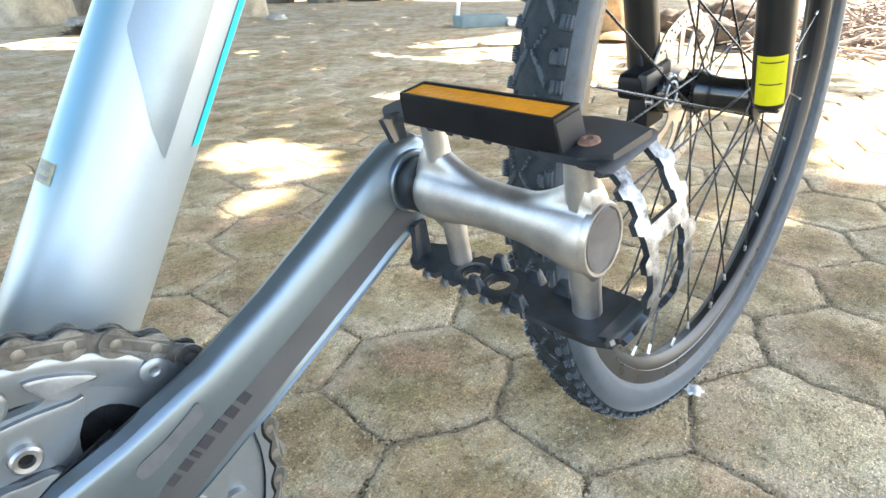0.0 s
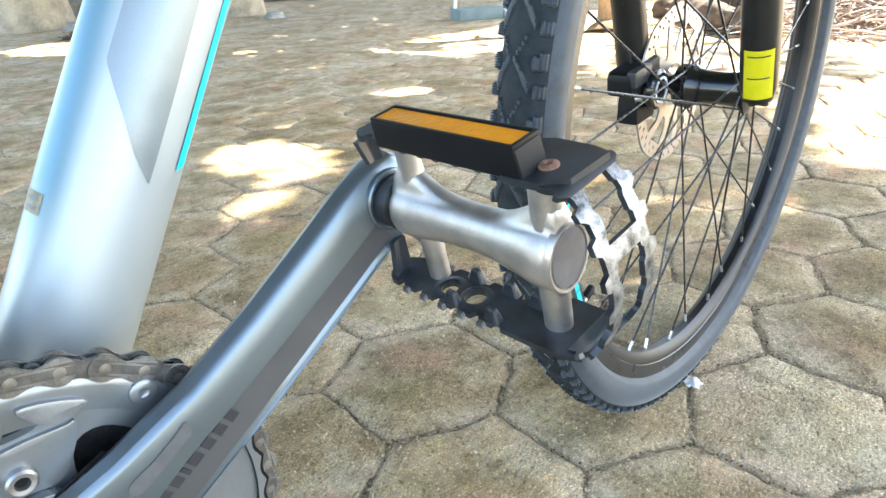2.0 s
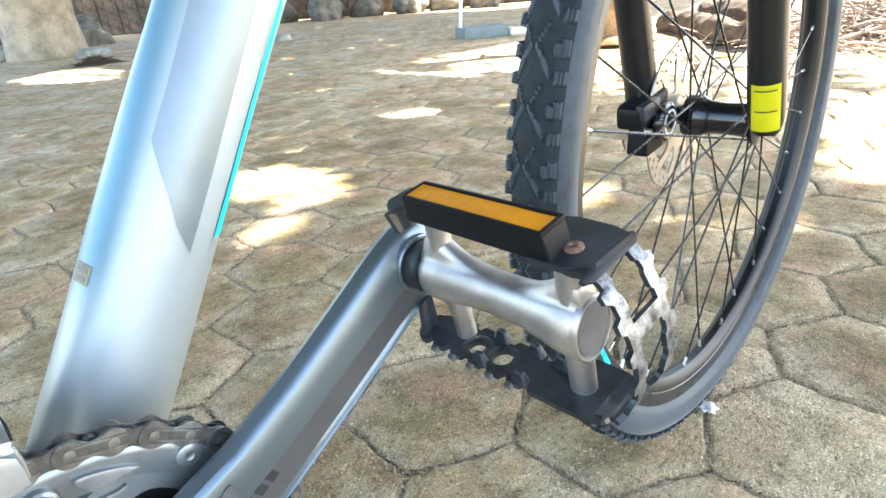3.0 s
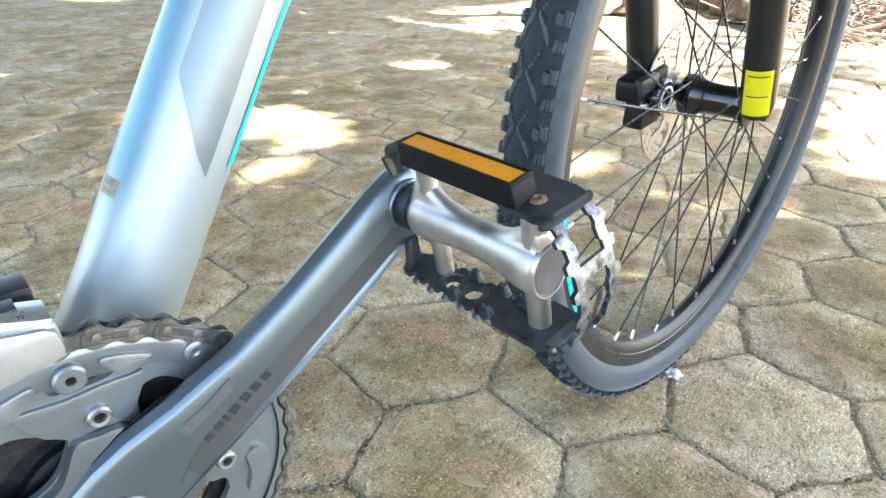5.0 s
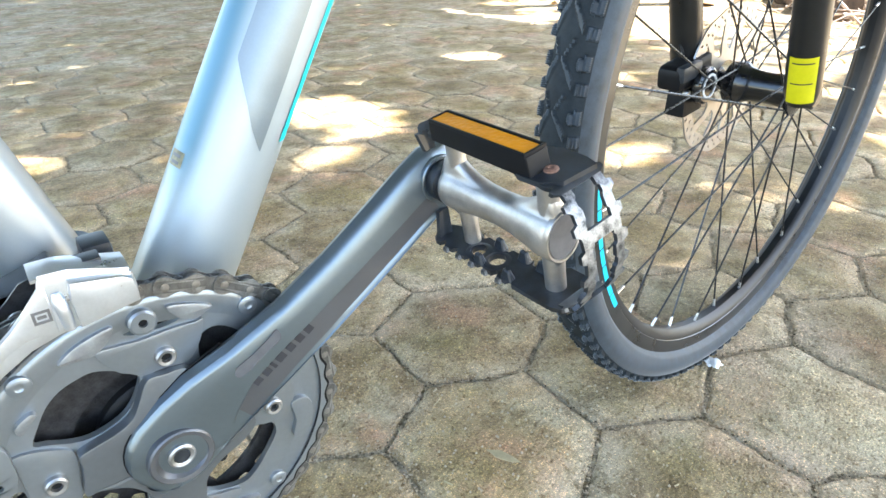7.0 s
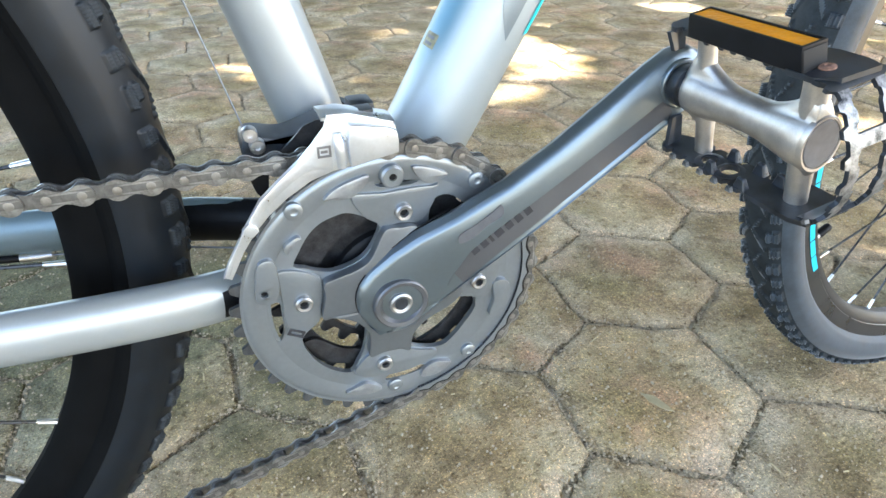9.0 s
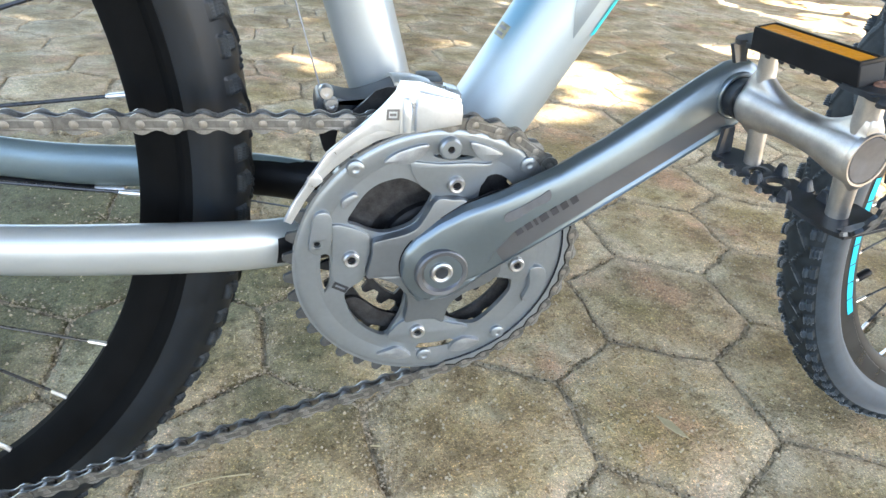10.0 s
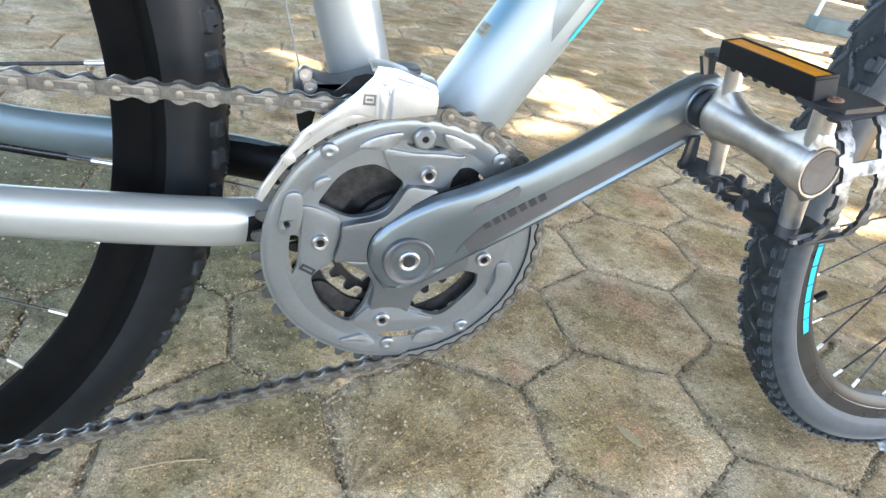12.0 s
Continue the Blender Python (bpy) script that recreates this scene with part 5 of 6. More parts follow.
def fork():
    """Suspension fork lowers, in the turned wheel's own axes: the legs lean back by the head angle."""
    up = Vector((-0.315, 0, 0.949)).normalized()
    base = FRONT @ Matrix()
    legs = {}
    for side, name in ((-1, "right"), (1, "left")):
        y = -0.0540 if side < 0 else 0.0625
        foot = Vector((-0.0410 if side < 0 else -0.0445, y, 0.003 if side < 0 else -0.006))
        pts = [foot + up * s for s in (0.0, 0.012, 0.035, 0.08, 0.16, 0.30)]
        rad = [0.0130, 0.0158, 0.0162, 0.0160, 0.0160, 0.0164]
        leg = part("fork_leg", sweep(pts, rad, 36), FORK, bike, "black lower leg of a suspension fork", base, sharp=40)
        legs[side] = leg
        part("stanchion", sweep([foot + up * 0.298, foot + up * 0.43], 0.0150, 28), STEEL, leg, "polished fork stanchion")
        drop = lathe([(0.0, -0.006), (0.011, -0.006), (0.0135, -0.004), (0.0135, 0.006), (0.0, 0.006)], 28)
        part("dropout", drop, FORK, leg, "", pose(0, 0.0475 * side if side < 0 else 0.0545, 0))
        screw = lathe([(0.0, 0.0), (0.0022, 0.0), (0.0024, -0.004), (0.0046, -0.004), (0.0050, -0.002), (0.0050, 0.004)], 18, about="z")
        part("foot_bolt", screw, GUNMETAL, leg, "dark foot bolt", Matrix.Translation(foot + up * -0.001) @ pose(0, 0, 0, 0, -17, 0))
    crown = block((0.05, 0.165, 0.035), (0, 0, 0), 0.010)
    top = Vector((-0.037, 0, -0.010)) + up * 0.43
    part("fork_crown", crown, FORK, bike, "black fork crown", base @ Matrix.Translation(top) @ pose(0, 0, 0, 0, -17, 0))
    # yellow sticker wrapped on the right leg
    leg = legs[-1]
    foot = Vector((-0.0410, -0.0540, 0.003))
    side = Vector((0, -1, 0))
    fwd = Vector((up.z, 0, -up.x))

    def on_leg(s, deg, lift=0.0006):
        r = 0.0163 + lift
        return foot + up * s + r * (side * math.cos(radians(deg)) + fwd * math.sin(radians(deg)))
    A0, A1 = -118, -30
    rows = [[on_leg(0.0065 + 0.0455 * j / 6, A0 + (A1 - A0) * k / 16) for k in range(17)] for j in range(7)]
    st = part("sticker", sheet(rows), YELLOW, leg, "bright yellow warning sticker")
    for s in (0.0460, 0.0260):
        rows = [[on_leg(s + 0.0012 * j, A0 + 12 + (A1 - A0 - 24) * k / 12, 0.0009) for k in range(13)] for j in range(2)]
        part("print_bar", sheet(rows), INK, st, "dark printed bar")
    # brake caliper behind the left leg, with hose
    at = base @ pose(-0.072, 0.053, 0.020, 0, -8, 0)
    cal = block((0.060, 0.028, 0.027), (0, 0, 0), 0.008, segments=4)
    for v in cal.verts:                      # the upper rear corner is cut away
        v.co.z -= 0.25 * max(0.0, -v.co.x - 0.012) if v.co.z > 0 else 0.0
    c = part("brake_caliper", cal, BLACK_PLASTIC, bike, "black disc brake caliper", at)
    part("caliper_lower", block((0.038, 0.024, 0.030), (0.004, 0.0, -0.031), 0.005, taper=0.85), BLACK_PLASTIC, c, "black lower body")
    part("caliper_neck", block((0.030, 0.016, 0.014), (0.006, 0.003, -0.016), 0.003), BLACK_STEEL, c, "black neck")
    part("mount_bracket", block((0.010, 0.006, 0.060), (0.030, 0.004, 0.034), 0.002), GUNMETAL, c, "grey mounting bracket", pose(0, 0, 0, 0, -18, 0))
    part("caliper_arm", block((0.034, 0.010, 0.016), (-0.012, -0.012, 0.004), 0.004), BLACK_STEEL, c, "black actuating arm")
    for x, y, z in ((-0.016, -0.013, -0.017), (0.002, -0.013, -0.017)):
        part("caliper_bolt", lathe([(0.0, -0.004), (0.0026, -0.004), (0.0032, -0.003), (0.0032, 0.002)], 16), STEEL, c, "steel bolt", pose(x, y, z))
    knob = lathe([(0.0, -0.004), (0.0165, -0.004), (0.0190, -0.002), (0.0195, 0.004), (0.0, 0.004)], 36)
    k = part("adjuster_knob", knob, BLACK_GLOSS, c, "round black pad adjuster", at.inverted() @ base @ pose(-0.061, 0.0330, 0.006))
    ring = lathe([(0.0106, -0.0008), (0.0128, -0.0008), (0.0128, 0.001), (0.0106, 0.001)], 36, closed=True)
    part("ring_mark", ring, WHITE_METAL, k, "pale printed ring", pose(0, -0.0041, 0))
    hose = sweep(curve_points([(-0.075, 0.055, 0.028), (-0.078, 0.066, 0.07), (-0.09, 0.074, 0.14), (-0.12, 0.076, 0.26)], 16), 0.0026, 10)
    part("brake_hose", hose, BLACK_PLASTIC, c, "black cable housing", at.inverted() @ base)


fork()


# ---- the yard behind ----
def tree():
    base = Vector((3.95, 2.15, -0.02))
    t = tagged(new("tree"), "tree with a rough brown trunk and an unseen broad crown", "tree")
    t.location = base
    rng = random.Random(7)
    pts = [Vector((0, 0, 0)), Vector((0.02, 0.01, 0.12)), Vector((0.0, 0.02, 0.5)), Vector((0.05, 0.0, 1.3)), Vector((0.0, -0.1, 2.4)), Vector((-0.05, -0.2, 3.6))]
    bm = sweep(curve_points(pts, 40), [0.17 - 0.07 * min(1, k / 6) - 0.0008 * k for k in range(41)], 28)
    for v in bm.verts:
        k = 0.010 * noise.noise(v.co * 9) + 0.02 * noise.noise(v.co * 2.5)
        d = Vector((v.co.x, v.co.y, 0))
        v.co += d.normalized() * k if d.length else Vector()
    part("trunk", bm, BARK, t, "rough brown trunk")
    for k in range(9):
        a = 2 * math.pi * k / 9 + rng.random() * 0.4
        r, z0 = 2.2 + 1.2 * rng.random(), 2.2 + 1.3 * rng.random()
        c = [(0, -0.1, z0), (0.35 * r * math.cos(a), 0.35 * r * math.sin(a), z0 + 0.8), (0.7 * r * math.cos(a), 0.7 * r * math.sin(a), z0 + 1.5), (r * math.cos(a), r * math.sin(a), z0 + 2.0)]
        part("limb", sweep(curve_points(c, 14), [0.065 - 0.0042 * j for j in range(15)], 10), BARK, t)
    # unseen crown added for shade; openings placed to fit the sun patches in view
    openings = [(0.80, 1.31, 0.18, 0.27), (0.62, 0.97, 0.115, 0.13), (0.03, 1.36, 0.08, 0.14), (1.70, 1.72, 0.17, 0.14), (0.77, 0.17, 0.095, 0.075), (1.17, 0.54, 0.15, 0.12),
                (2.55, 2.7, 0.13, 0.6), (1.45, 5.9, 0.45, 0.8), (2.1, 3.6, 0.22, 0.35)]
    verts, faces = [], []
    made = 0
    while made < 80000:
        gx, gy = rng.uniform(-6.5, 9.8), rng.uniform(-6.0, 15)
        if ((gx - 1.5) / 7.8) ** 2 + ((gy - 4.5) / 9.5) ** 2 > 1.0 + 0.35 * noise.noise(Vector((gx * 0.9, gy * 0.9, 7))):
            continue
        # crown edge placed so that the sunny side of the yard stays lit
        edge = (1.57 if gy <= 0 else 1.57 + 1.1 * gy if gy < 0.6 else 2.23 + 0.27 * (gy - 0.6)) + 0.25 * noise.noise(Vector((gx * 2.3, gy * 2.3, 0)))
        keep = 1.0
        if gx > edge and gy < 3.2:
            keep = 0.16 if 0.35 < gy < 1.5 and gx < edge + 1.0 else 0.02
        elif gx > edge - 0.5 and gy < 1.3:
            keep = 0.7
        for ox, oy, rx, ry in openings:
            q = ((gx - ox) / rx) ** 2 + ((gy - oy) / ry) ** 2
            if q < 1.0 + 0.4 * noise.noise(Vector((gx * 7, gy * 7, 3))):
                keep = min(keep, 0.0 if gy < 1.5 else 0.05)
        if rng.random() > keep:
            continue
        z = rng.uniform(3.6, 5.6) if rng.random() < 0.7 else rng.uniform(3.2, 6.4)
        p = Vector((gx, gy, 0)) + SUN_DIR * (z / SUN_DIR.z) - base
        u = Vector((rng.gauss(0, 1), rng.gauss(0, 1), rng.gauss(0, 0.4))).normalized()
        w = u.cross(Vector((rng.gauss(0, 0.6), rng.gauss(0, 0.6), 1))).normalized()
        L, W = rng.uniform(0.10, 0.17), rng.uniform(0.05, 0.08)
        nrm = u.cross(w) * 0.012
        b = len(verts)
        verts += [p - u * L, p + w * W * 0.9 - u * L * 0.2 + nrm, p + u * L, p - w * W * 0.9 - u * L * 0.2 + nrm]
        faces += [(b, b + 1, b + 2), (b, b + 2, b + 3)]
        made += 1
    # extra unseen leaves added to keep stray sun off the bicycle
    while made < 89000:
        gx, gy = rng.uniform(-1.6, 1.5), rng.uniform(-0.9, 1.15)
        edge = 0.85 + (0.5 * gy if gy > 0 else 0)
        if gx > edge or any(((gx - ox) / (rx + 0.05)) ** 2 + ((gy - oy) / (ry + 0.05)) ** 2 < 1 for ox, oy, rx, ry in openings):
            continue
        p = Vector((gx, gy, 0)) + SUN_DIR * (rng.uniform(3.4, 5.2) / SUN_DIR.z) - base
        u = Vector((rng.gauss(0, 1), rng.gauss(0, 1), rng.gauss(0, 0.4))).normalized()
        w = u.cross(Vector((rng.gauss(0, 0.6), rng.gauss(0, 0.6), 1))).normalized()
        b = len(verts)
        verts += [p - u * 0.10, p + w * 0.05, p + u * 0.10, p - w * 0.05]
        faces += [(b, b + 1, b + 2), (b, b + 2, b + 3)]
        made += 1
    raw("crown", verts, faces, LEAF, t, "unseen crown of green leaves, shaped to shade the yard", smooth=False)


tree()


def rock(name, at, size, mat, label, category, seed, turn=0.0):
    bm = bmesh.new()
    bmesh.ops.create_icosphere(bm, subdivisions=4, radius=1)
    for v in bm.verts:
        d = v.co.normalized()
        k = 1 + 0.28 * noise.noise(d * 1.6 + Vector((seed, 0, 0))) + 0.10 * noise.noise(d * 5 + Vector((0, seed, 0))) + 0.04 * noise.noise(d * 14)
        v.co = Vector((d.x * size[0] * k, d.y * size[1] * k, d.z * size[2] * k))
    ob = part(name, bm, mat, None, "", Matrix.Translation(at) @ pose(0, 0, 0, 0, 0, turn), sharp=60)
    return tagged(ob, label, category)


def pillar(at, r, h, label):
    rows = []
    for j in range(15):
        z = -0.02 + h * j / 14
        rows.append([(r * (1.12 - 0.12 * min(1, j / 3)) * (1 + 0.05 * noise.noise(Vector((math.cos(2 * math.pi * k / 24) * 2, math.sin(2 * math.pi * k / 24) * 2, z * 4)))) * math.cos(2 * math.pi * k / 24),
                      r * (1.12 - 0.12 * min(1, j / 3)) * math.sin(2 * math.pi * k / 24), z) for k in range(24)])
    ob = part("stone_post", sheet(rows, closed_v=True, caps=True), POST, None, "", Matrix.Translation(at))
    tagged(ob, label, "post")


pillar((2.05, 9.1, 0), 0.42, 2.2, "thick rough weathered concrete post, sunlit on one flank")
pillar((4.2, 7.9, 0), 0.30, 2.0, "broad grey weathered concrete post in shade")


def stand():
    """A grey board base with a white pipe that stands on it."""
    s = tagged(new("sign_stand"), "grey board base with a thin white upright pipe", "stand")
    s.location = (4.45, 3.86, -0.012)
    s.rotation_euler = (0, 0, radians(-28))
    part("base_board", block((0.42, 0.30, 0.10), (0.0, 0, 0.05), 0.012), GREY_BOARD, s, "grey box base")
    part("pipe", sweep([(-0.19, 0.05, 0.09), (-0.15, 0.05, 0.55), (-0.12, 0.05, 1.1)], 0.017, 12), WHITE_METAL, s, "thin white pipe")
    foil = block((0.16, 0.12, 0.07), (0.30, -0.12, 0.035), 0.02, segments=3)
    for v in foil.verts:
        v.co += Vector((noise.noise(v.co * 30), noise.noise(v.co * 31 + Vector((5, 0, 0))), noise.noise(v.co * 29))) * 0.012
    w = part("plastic_wrapper", foil, WHITE_METAL, None, "", s.matrix_basis.copy())
    tagged(w, "crumpled pale plastic wrapper lying on the ground", "wrapper")


stand()


def log(at, length, r, turn, name="log", label="weathered brown fallen log lying in the yard"):
    bm = sweep(curve_points([(-length / 2, 0, r), (-length / 6, 0.06, r * 1.1), (length / 5, -0.04, r * 0.95), (length / 2, 0.02, r * 0.8)], 60), [r * (1 + 0.12 * math.sin(k * 0.45)) for k in range(61)], 36)
    for v in bm.verts:
        v.co += Vector((0, noise.noise(v.co * 6), noise.noise(v.co * 6 + Vector((3, 1, 2))))) * r * 0.35 + Vector((0, noise.noise(v.co * Vector((9, 40, 40))), noise.noise(v.co.yzx * 35))) * r * 0.12
    tagged(part(name, bm, WOOD, None, "", Matrix.Translation(at) @ pose(0, 0, 0, 0, 0, turn)), label, "log")


log((4.40, 1.72, -0.02), 1.55, 0.085, 45)
log((4.95, 1.75, -0.02), 1.3, 0.11, 38)
rock("rock", (5.6, 2.3, 0.02), (0.22, 0.16, 0.13), CONCRETE, "pale rough stone on the ground", "stone", 3)
rock("rock", (5.5, 1.9, 0.04), (0.26, 0.2, 0.18), CONCRETE, "pale rough stone on the ground", "stone", 9)
rock("rock", (2.35, 8.3, 0.0), (0.20, 0.16, 0.08), CONCRETE, "pale flat stone by a concrete post", "stone", 5)
rock("rock", (4.0, 6.7, 0.0), (0.14, 0.11, 0.06), CONCRETE, "small grey stone on the ground", "stone", 12)


for k, (x, y, a, b, h) in enumerate(((6.55, 11.0, 0.30, 0.25, 0.28), (7.00, 10.15, 0.42, 0.30, 0.34), (7.75, 9.85, 0.40, 0.30, 0.24), (8.25, 9.20, 0.34, 0.28, 0.30), (8.85, 8.75, 0.36, 0.26, 0.26), (9.2, 8.1, 0.30, 0.26, 0.3),
                                      (1.15, 10.6, 0.55, 0.40, 0.50), (1.75, 11.8, 0.50, 0.40, 0.60), (1.55, 9.35, 0.16, 0.14, 0.14), (2.9, 11.0, 0.5, 0.4, 0.3))):
    rock("rock", (x, y, h * 0.35), (a, b, h), ROCK if k != 8 else CONCRETE, "dark rough boulder in front of the fence" if k < 6 else "rough boulder beside a tan post", "stone", 20 + 3 * k, 37 * k)


def brush_pile():
    rng = random.Random(3)
    verts, faces = [], []
    for k in range(520):
        c = Vector((rng.gauss(0, 0.45), rng.gauss(0, 0.55), 0))
        h = 0.42 * math.exp(-(c.x ** 2 + c.y ** 2) / 0.5)
        c.z = rng.uniform(0.0, 1.0) * h + 0.01
        a, tilt = rng.uniform(0, 2 * math.pi), rng.gauss(0, 0.25)
        d = Vector((math.cos(a) * math.cos(tilt), math.sin(a) * math.cos(tilt), math.sin(tilt)))
        L, r = rng.uniform(0.15, 0.45), rng.uniform(0.004, 0.011)
        bend = Vector((rng.gauss(0, 1), rng.gauss(0, 1), rng.gauss(0, 0.6))) * 0.06
        u = d.cross(Vector((0, 0, 1))).normalized()
        w = d.cross(u)
        b = len(verts)
        for i in range(5):
            f = i / 4 - 0.5
            q = c + d * L * 2 * f + bend * (1 - 4 * f * f)
            q.z = max(q.z, 0.005)
            for j in range(4):
                verts.append(q + r * (1 - 0.5 * (f + 0.5)) * (u * math.cos(j * math.pi / 2) + w * math.sin(j * math.pi / 2)))
        for i in range(4):
            for j in range(4):
                faces.append((b + 4 * i + j, b + 4 * i + (j + 1) % 4, b + 4 * i + 4 + (j + 1) % 4, b + 4 * i + 4 + j))
    for at, size, mat in (((4.35, 0.50, -0.012), (0.8, 0.8, 0.9), TWIG), ((1.95, 6.85, -0.012), (0.20, 0.16, 0.22), WOOD)):
        ob = raw("brush_pile", verts, faces, mat, None, "heap of pale dry twigs and branches" if mat is TWIG else "small dark clump of twigs on the ground", smooth=True)
        ob.location, ob.scale = at, size
        tagged(ob, category="twigs", kind="stuff")


brush_pile()


def fence():
    f = tagged(new("fence"), "old dark wooden board fence across the yard", "fence")
    f.location = (9.0, 9.6, 0)
    f.rotation_euler = (0, 0, radians(-42))
    rng = random.Random(5)
    first = None
    for k in range(90):
        x = -9 + 0.2 * k
        m = pose(x, 0.03 * (k % 2) + rng.uniform(-0.002, 0.002), 0.95 + rng.uniform(-0.08, 0.05), 0, rng.uniform(-1, 1), 0)
        if first is None:
            first = part("board", block((0.222, 0.025, 2.0), (0, 0, 0), 0.004), FENCE, f, "", m)
        else:
            again(first, f, m)
    for z in (0.5, 1.5):
        part("rail", block((18.2, 0.05, 0.09), (0, 0.075, z), 0.005), FENCE, f)


fence()


# ---- litter on the paving ----
def litter():
    rng = random.Random(11)
    verts, faces = [], []
    for k in range(34000):
        r = rng.random()
        x, y = (rng.uniform(-0.5, 1.3), rng.uniform(-0.35, 1.2)) if r < 0.75 else (rng.uniform(-0.8, 3.0), rng.uniform(-0.4, 3.0))
        s = (0.0005 + 0.0014 * rng.random() ** 2.6) * (1 if r < 0.95 else 1.8)
        if x < -0.18 and rng.random() < 0.65:
            continue
        c = Vector((x, y, 0.001 + s * 0.3))
        b = len(verts)
        a = rng.uniform(0, 6.28)
        for j in range(4):
            verts.append(c + Vector((math.cos(a + j * 1.57) * s * rng.uniform(0.7, 1.4), math.sin(a + j * 1.57) * s * rng.uniform(0.7, 1.4), -s * 0.8)))
        verts.append(c + Vector((0, 0, s * 0.8)))
        faces += [(b + j, b + (j + 1) % 4, b + 4) for j in range(4)]
    tagged(raw("grit", verts, faces, STONE, None, "pale loose grit scattered over the paving", smooth=False), category="grit", kind="stuff")
    # small pale chips of straw and bark
    verts, faces = [], []
    for k in range(420):
        x, y = rng.uniform(-0.5, 1.3), rng.uniform(-0.35, 1.2)
        L, w, a = 0.0015 + 0.005 * rng.random() ** 2, rng.uniform(0.0004, 0.0009), rng.uniform(0, 6.28)
        u, v = Vector((math.cos(a), math.sin(a), rng.uniform(-0.15, 0.15))), Vector((-math.sin(a), math.cos(a), 0))
        c, b = Vector((x, y, 0.0024)), len(verts)
        verts += [c - u * L - v * w, c + u * L - v * w, c + u * L + v * w, c - u * L + v * w, c - u * L * 0.8 + Vector((0, 0, 0.0012)), c + u * L * 0.8 + Vector((0, 0, 0.0012))]
        faces += [(b, b + 1, b + 5, b + 4), (b + 2, b + 3, b + 4, b + 5), (b + 1, b + 2, b + 5), (b + 3, b, b + 4)]
    tagged(raw("straw_chips", verts, faces, STRAW, None, "small pale straw chips scattered over the paving", smooth=False), category="straw", kind="stuff")
    straw = part("straw", sweep(curve_points([(-0.031, 0, 0.0012), (0, 0.001, 0.002), (0.031, -0.0015, 0.0012)], 10), 0.0006, 6), STRAW, None, "", pose(-0.150, 0.045, 0.0015, 0, 0, 5))
    tagged(straw, "thin pale dry straw lying on a paver", "straw")
    peb = bmesh.new()
    bmesh.ops.create_icosphere(peb, subdivisions=3, radius=0.0100)
    for v in peb.verts:
        v.co = v.co * (1 + 0.55 * noise.noise(v.co * 130) + 0.25 * noise.noise(v.co * 330)) * (1 if v.co.z > 0 else 0.6)
        v.co.z *= 0.6
    tagged(part("pebble", peb, WHITE_METAL, None, "", pose(0.618, -0.024, 0.004)), "small white pebble beside the front tyre", "pebble")
    for k in range(26):
        x, y = rng.uniform(-0.4, 2.2), rng.uniform(-0.2, 2.6)
        L = rng.uniform(0.008, 0.022)
        bit = [[(-L, 0, 0.001), (-L * 0.3, 0.25 * L, 0.003), (0.4 * L, 0.22 * L, 0.002), (L, 0, 0.004)], [(-L, 0, 0.001), (-L * 0.3, -0.25 * L, 0.002), (0.4 * L, -0.22 * L, 0.003), (L, 0, 0.004)]]
        bm = sheet(bit)
        bmesh.ops.remove_doubles(bm, verts=bm.verts, dist=1e-6)
        bmesh.ops.solidify(bm, geom=bm.faces, thickness=0.0005)
        ob = part("leaf_scrap", bm, DRY_LEAF if k % 4 == 0 else STRAW, None, "", pose(x, y, 0.002, 0, 0, rng.uniform(0, 360)))
        tagged(ob, "tiny dry leaf scrap on the paving", "leaf", "leaf scraps on the paving")
    big = [[(-0.06, 0, 0.002), (-0.02, 0.022, 0.012), (0.03, 0.018, 0.010), (0.07, 0, 0.02)], [(-0.06, 0, 0.002), (-0.02, -0.022, 0.012), (0.03, -0.018, 0.010), (0.07, 0, 0.02)]]
    for x, y, r in ((3.25, 2.75, 40), (3.05, 2.9, 100)):
        bm = sheet(big)
        bmesh.ops.remove_doubles(bm, verts=bm.verts, dist=1e-6)
        bmesh.ops.solidify(bm, geom=bm.faces, thickness=0.001)
        tagged(part("dry_leaf", bm, DRY_LEAF, None, "", pose(x, y, -0.008, 0, 0, r)), "curled orange-brown dry leaf on the ground", "leaf")


litter()


# ---- hexagonal paving ----
HEX_R, HEX_DX, HEX_DY = 0.1235, 0.2125, 0.1853
HEX_O = (0.316, 0.055)


def hex_corner(x, y):
    """A lattice corner, moved by a noise of its own so that neighbours agree."""
    q = Vector((x * 7.1, y * 7.1, 1.7))
    return Vector((x + 0.014 * noise.noise(q), y + 0.014 * noise.noise(q + Vector((9.2, 4.1, 0)))))


def paver_outline(cx, cy):
    cs = [hex_corner(round(cx + HEX_R * math.sin(radians(60 * k)), 3), round(cy + HEX_R * math.cos(radians(60 * k)), 3)) for k in range(6)]
    out = []
    for a, b in zip(cs, cs[1:] + cs[:1]):
        swap = (a.x, a.y) > (b.x, b.y)
        p, q = (b, a) if swap else (a, b)
        n = (q - p).orthogonal().normalized()
        seg = []
        for k in range(8):
            t = k / 8 if not swap else 1 - k / 8
            pt = p + (q - p) * t
            w = math.sin(math.pi * t)
            w3 = Vector((pt.x * 17, pt.y * 17, 5.0))
            pt = pt + n * w * (0.0095 * noise.noise(w3) + 0.0035 * noise.noise(w3 * 4))
            seg.append(pt)
        out += seg
    return out


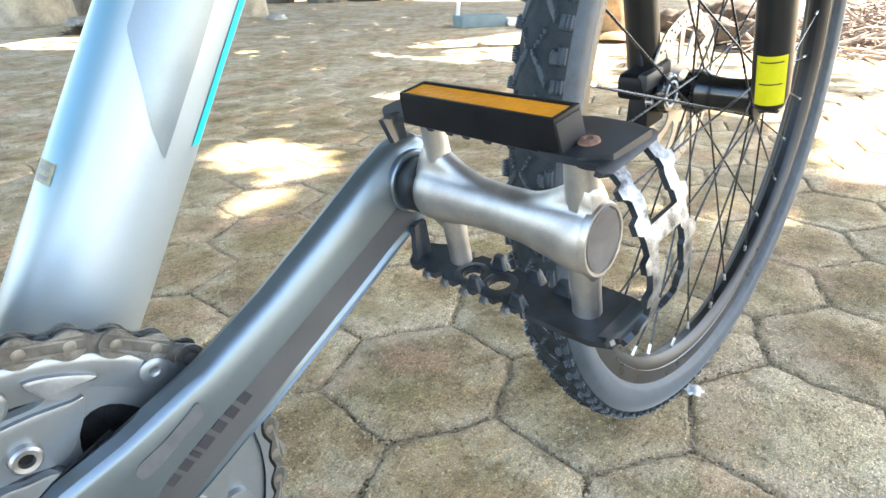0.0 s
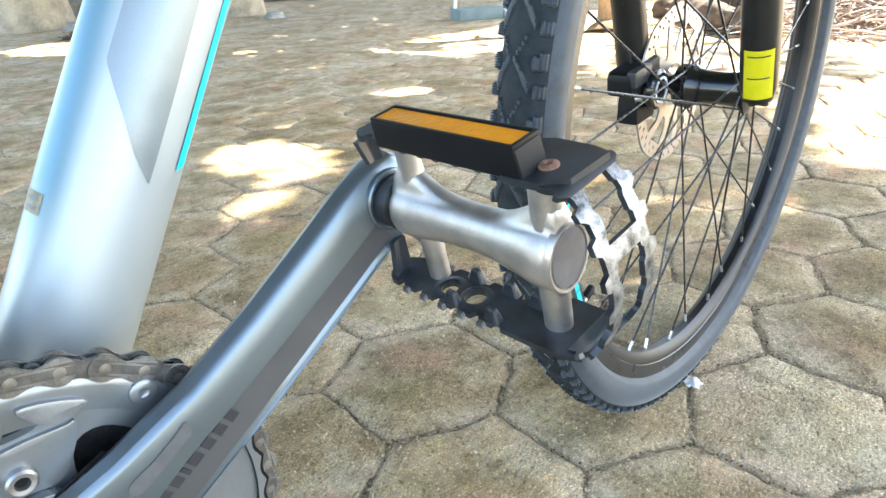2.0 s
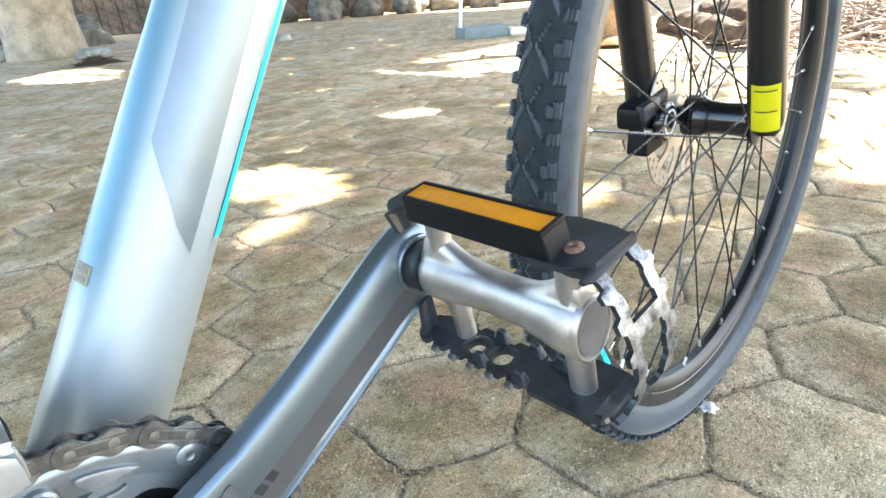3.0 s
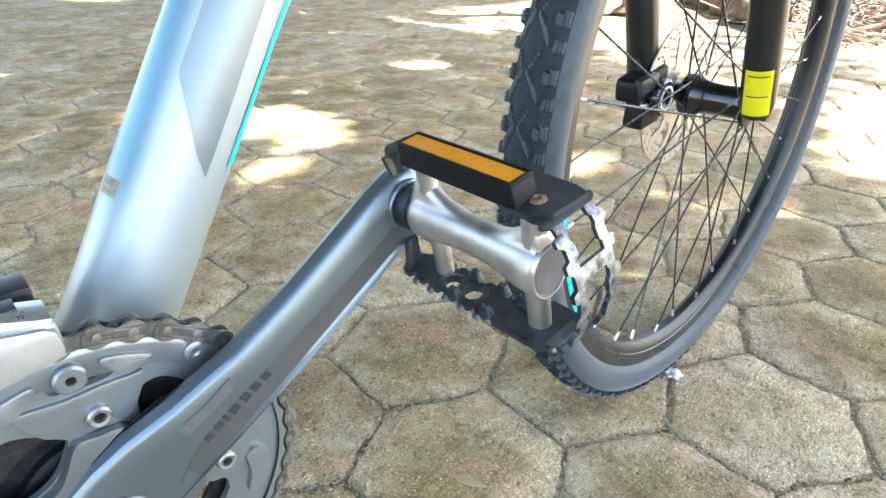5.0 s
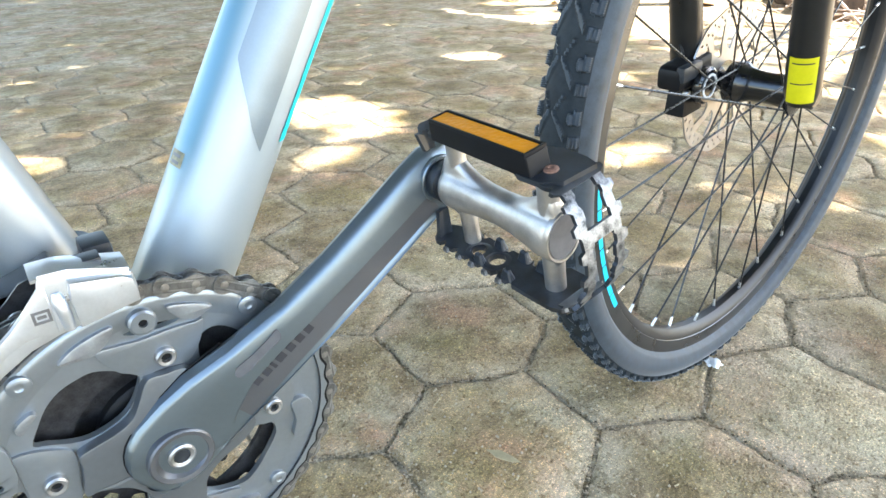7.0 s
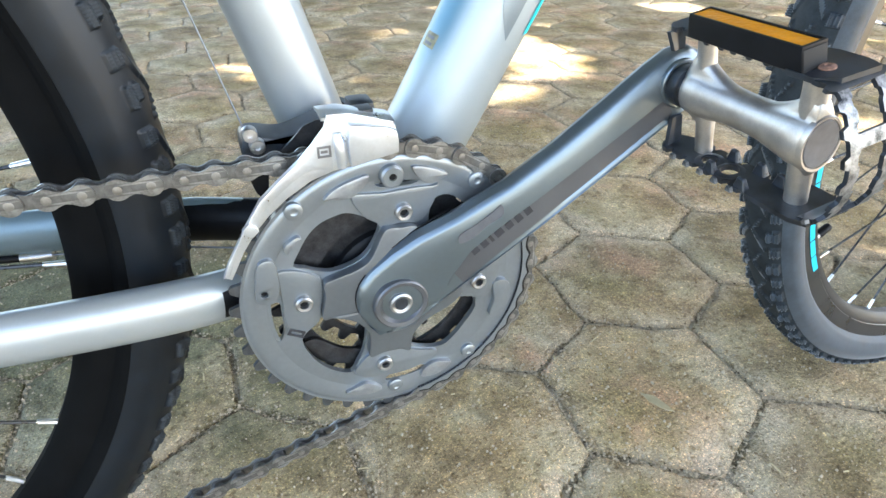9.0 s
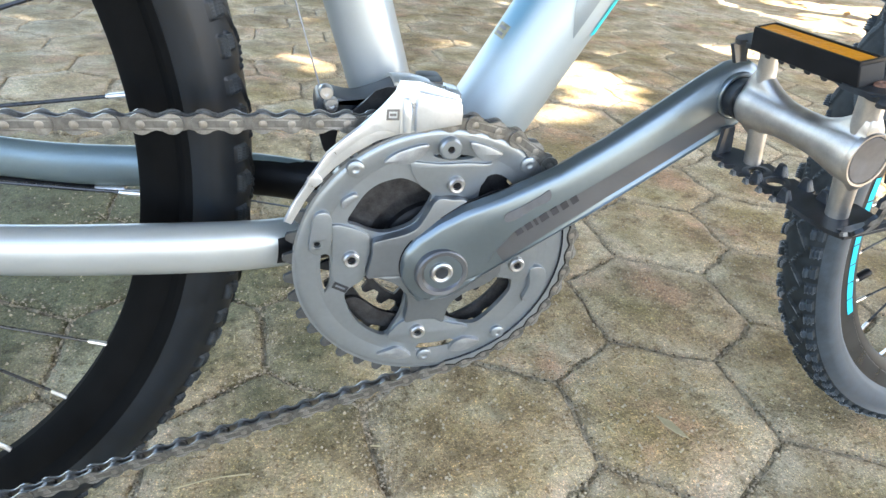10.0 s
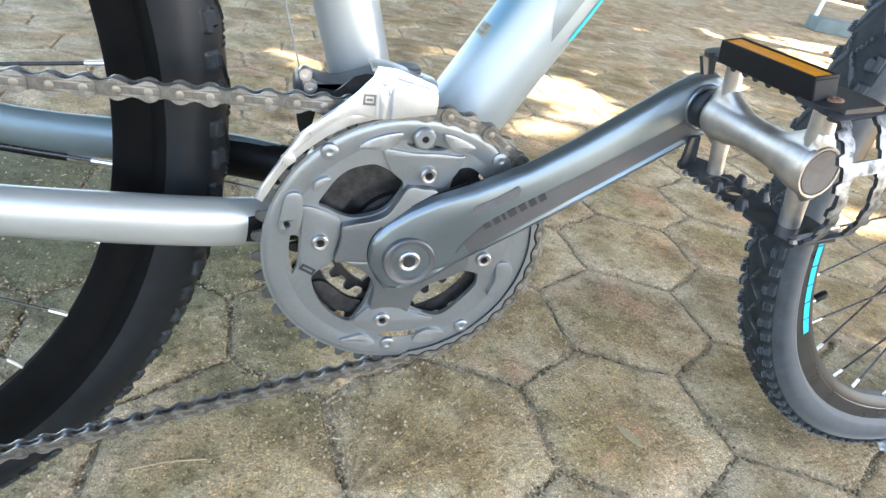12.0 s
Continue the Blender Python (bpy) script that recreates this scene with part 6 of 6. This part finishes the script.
def paver_mesh(cx, cy):
    line = paver_outline(cx, cy)
    c = Vector((cx, cy))
    level = 0.0022 * noise.noise(Vector((cx * 5, cy * 5, 8)))
    tilt = (0.004 * noise.noise(Vector((cx * 9, cy * 9, 2))), 0.004 * noise.noise(Vector((cx * 9, cy * 9, 6))))
    verts, n = [], len(line)
    for inset, z in ((0.0008, -0.016), (0.0014, -0.0055), (0.0032, -0.0018), (0.0080, 0.0)):
        for p in line:
            d = (c - p)
            k = inset + 0.0042 * abs(noise.noise(Vector((p.x * 60, p.y * 60, 0.3)))) + 0.0030 * max(0.0, noise.noise(Vector((p.x * 150, p.y * 150, 3.3))))
            q = p + d.normalized() * k
            zz = z + level + tilt[0] * (q.x - cx) * 5 + tilt[1] * (q.y - cy) * 5 + (0.0009 * noise.noise(Vector((q.x * 45, q.y * 45, 1))) if z > -0.01 else 0)
            verts.append((q.x - cx, q.y - cy, zz))
    verts.append((0, 0, level + 0.0006))
    faces = []
    for r in range(3):
        for k in range(n):
            faces.append((r * n + k, r * n + (k + 1) % n, (r + 1) * n + (k + 1) % n, (r + 1) * n + k))
    faces += [(3 * n + k, 3 * n + (k + 1) % n, 4 * n) for k in range(n)]
    return verts, [f[::-1] for f in faces]


def joint_grit():
    """Loose grit that has gathered along the joints near the bicycle."""
    rng = random.Random(21)
    for name, mat, share, label in (("joint_sand", STONE, 3.2, "pale sandy grit lying along the paving joints"), ("joint_soil", SOIL, 0.4, "dark soil crumbs lying along the paving joints")):
        verts, faces = [], []
        for j in range(-3, 9):
            for i in range(-4, 8):
                cx, cy = HEX_O[0] + HEX_DX * (i + 0.5 * (j % 2)), HEX_O[1] + HEX_DY * j
                if not (-0.6 < cx < 1.5 and -0.45 < cy < 1.5):
                    continue
                line = paver_outline(cx, cy)
                for k in range(len(line) // 2):
                    p, q = line[k], line[k + 1]
                    for _ in range(int(8 * share + rng.random())):
                        c = p + (q - p) * rng.random()
                        spread = 0.0028 + 0.0100 * rng.random() ** 2 if mat is STONE else 0.0024
                        off = Vector((rng.gauss(0, spread), rng.gauss(0, spread)))
                        c = c + off
                        s = 0.0004 + 0.0015 * rng.random() ** 3
                        z = -0.0040 + rng.uniform(0, 0.0030) + 0.0035 * min(1.0, off.length / 0.010)
                        b, a0 = len(verts), rng.uniform(0, 6.28)
                        for m in range(4):
                            r = s * rng.uniform(0.7, 1.4)
                            verts.append((c.x + r * math.cos(a0 + 1.57 * m), c.y + r * math.sin(a0 + 1.57 * m), z))
                        verts += [(c.x + s * rng.uniform(-0.4, 0.4), c.y, z + s * rng.uniform(0.5, 0.9)), (c.x, c.y, z - s)]
                        for m in range(4):
                            faces += [(b + m, b + (m + 1) % 4, b + 4), (b + (m + 1) % 4, b + m, b + 5)]
        tagged(raw(name, verts, faces, mat, None, label, smooth=False), category="grit", kind="stuff")


joint_grit()


def pavement():
    bed = tagged(part("pavement", sheet([[(x, y, -0.0048) for y in (-0.95, 1.5, 4.5)] for x in (-2.0, 0.0, 1.5)]), JOINT), "hexagonal mossy concrete pavers with dark gritty joints", "paving", kind="structure")
    cells = []
    for j in range(-10, 42):
        for i in range(-16, 22):
            cx, cy = HEX_O[0] + HEX_DX * (i + 0.5 * (j % 2)), HEX_O[1] + HEX_DY * j
            if 0.89 * cx + 0.454 * cy > 3.55 or cy < -1.0 or cx < -2.2:
                continue
            cells.append(((cx - 0.5) ** 2 + (cy - 0.5) ** 2, cx, cy))
    cells.sort()
    verts, faces = [], []
    for k, (_, cx, cy) in enumerate(cells):
        v, f = paver_mesh(cx, cy)
        if k < 300:
            ob = raw("paver", v, f, PAVER, bed)
            ob.location = (cx, cy, 0)
        else:
            b = len(verts)
            verts += [(x + cx, y + cy, z) for x, y, z in v]
            faces += [tuple(b + i for i in q) for q in f]
    far = raw("far_pavers", verts, faces, YARD, bed, "more hexagonal pavers further off")
    far["kind"] = "stuff"


pavement()
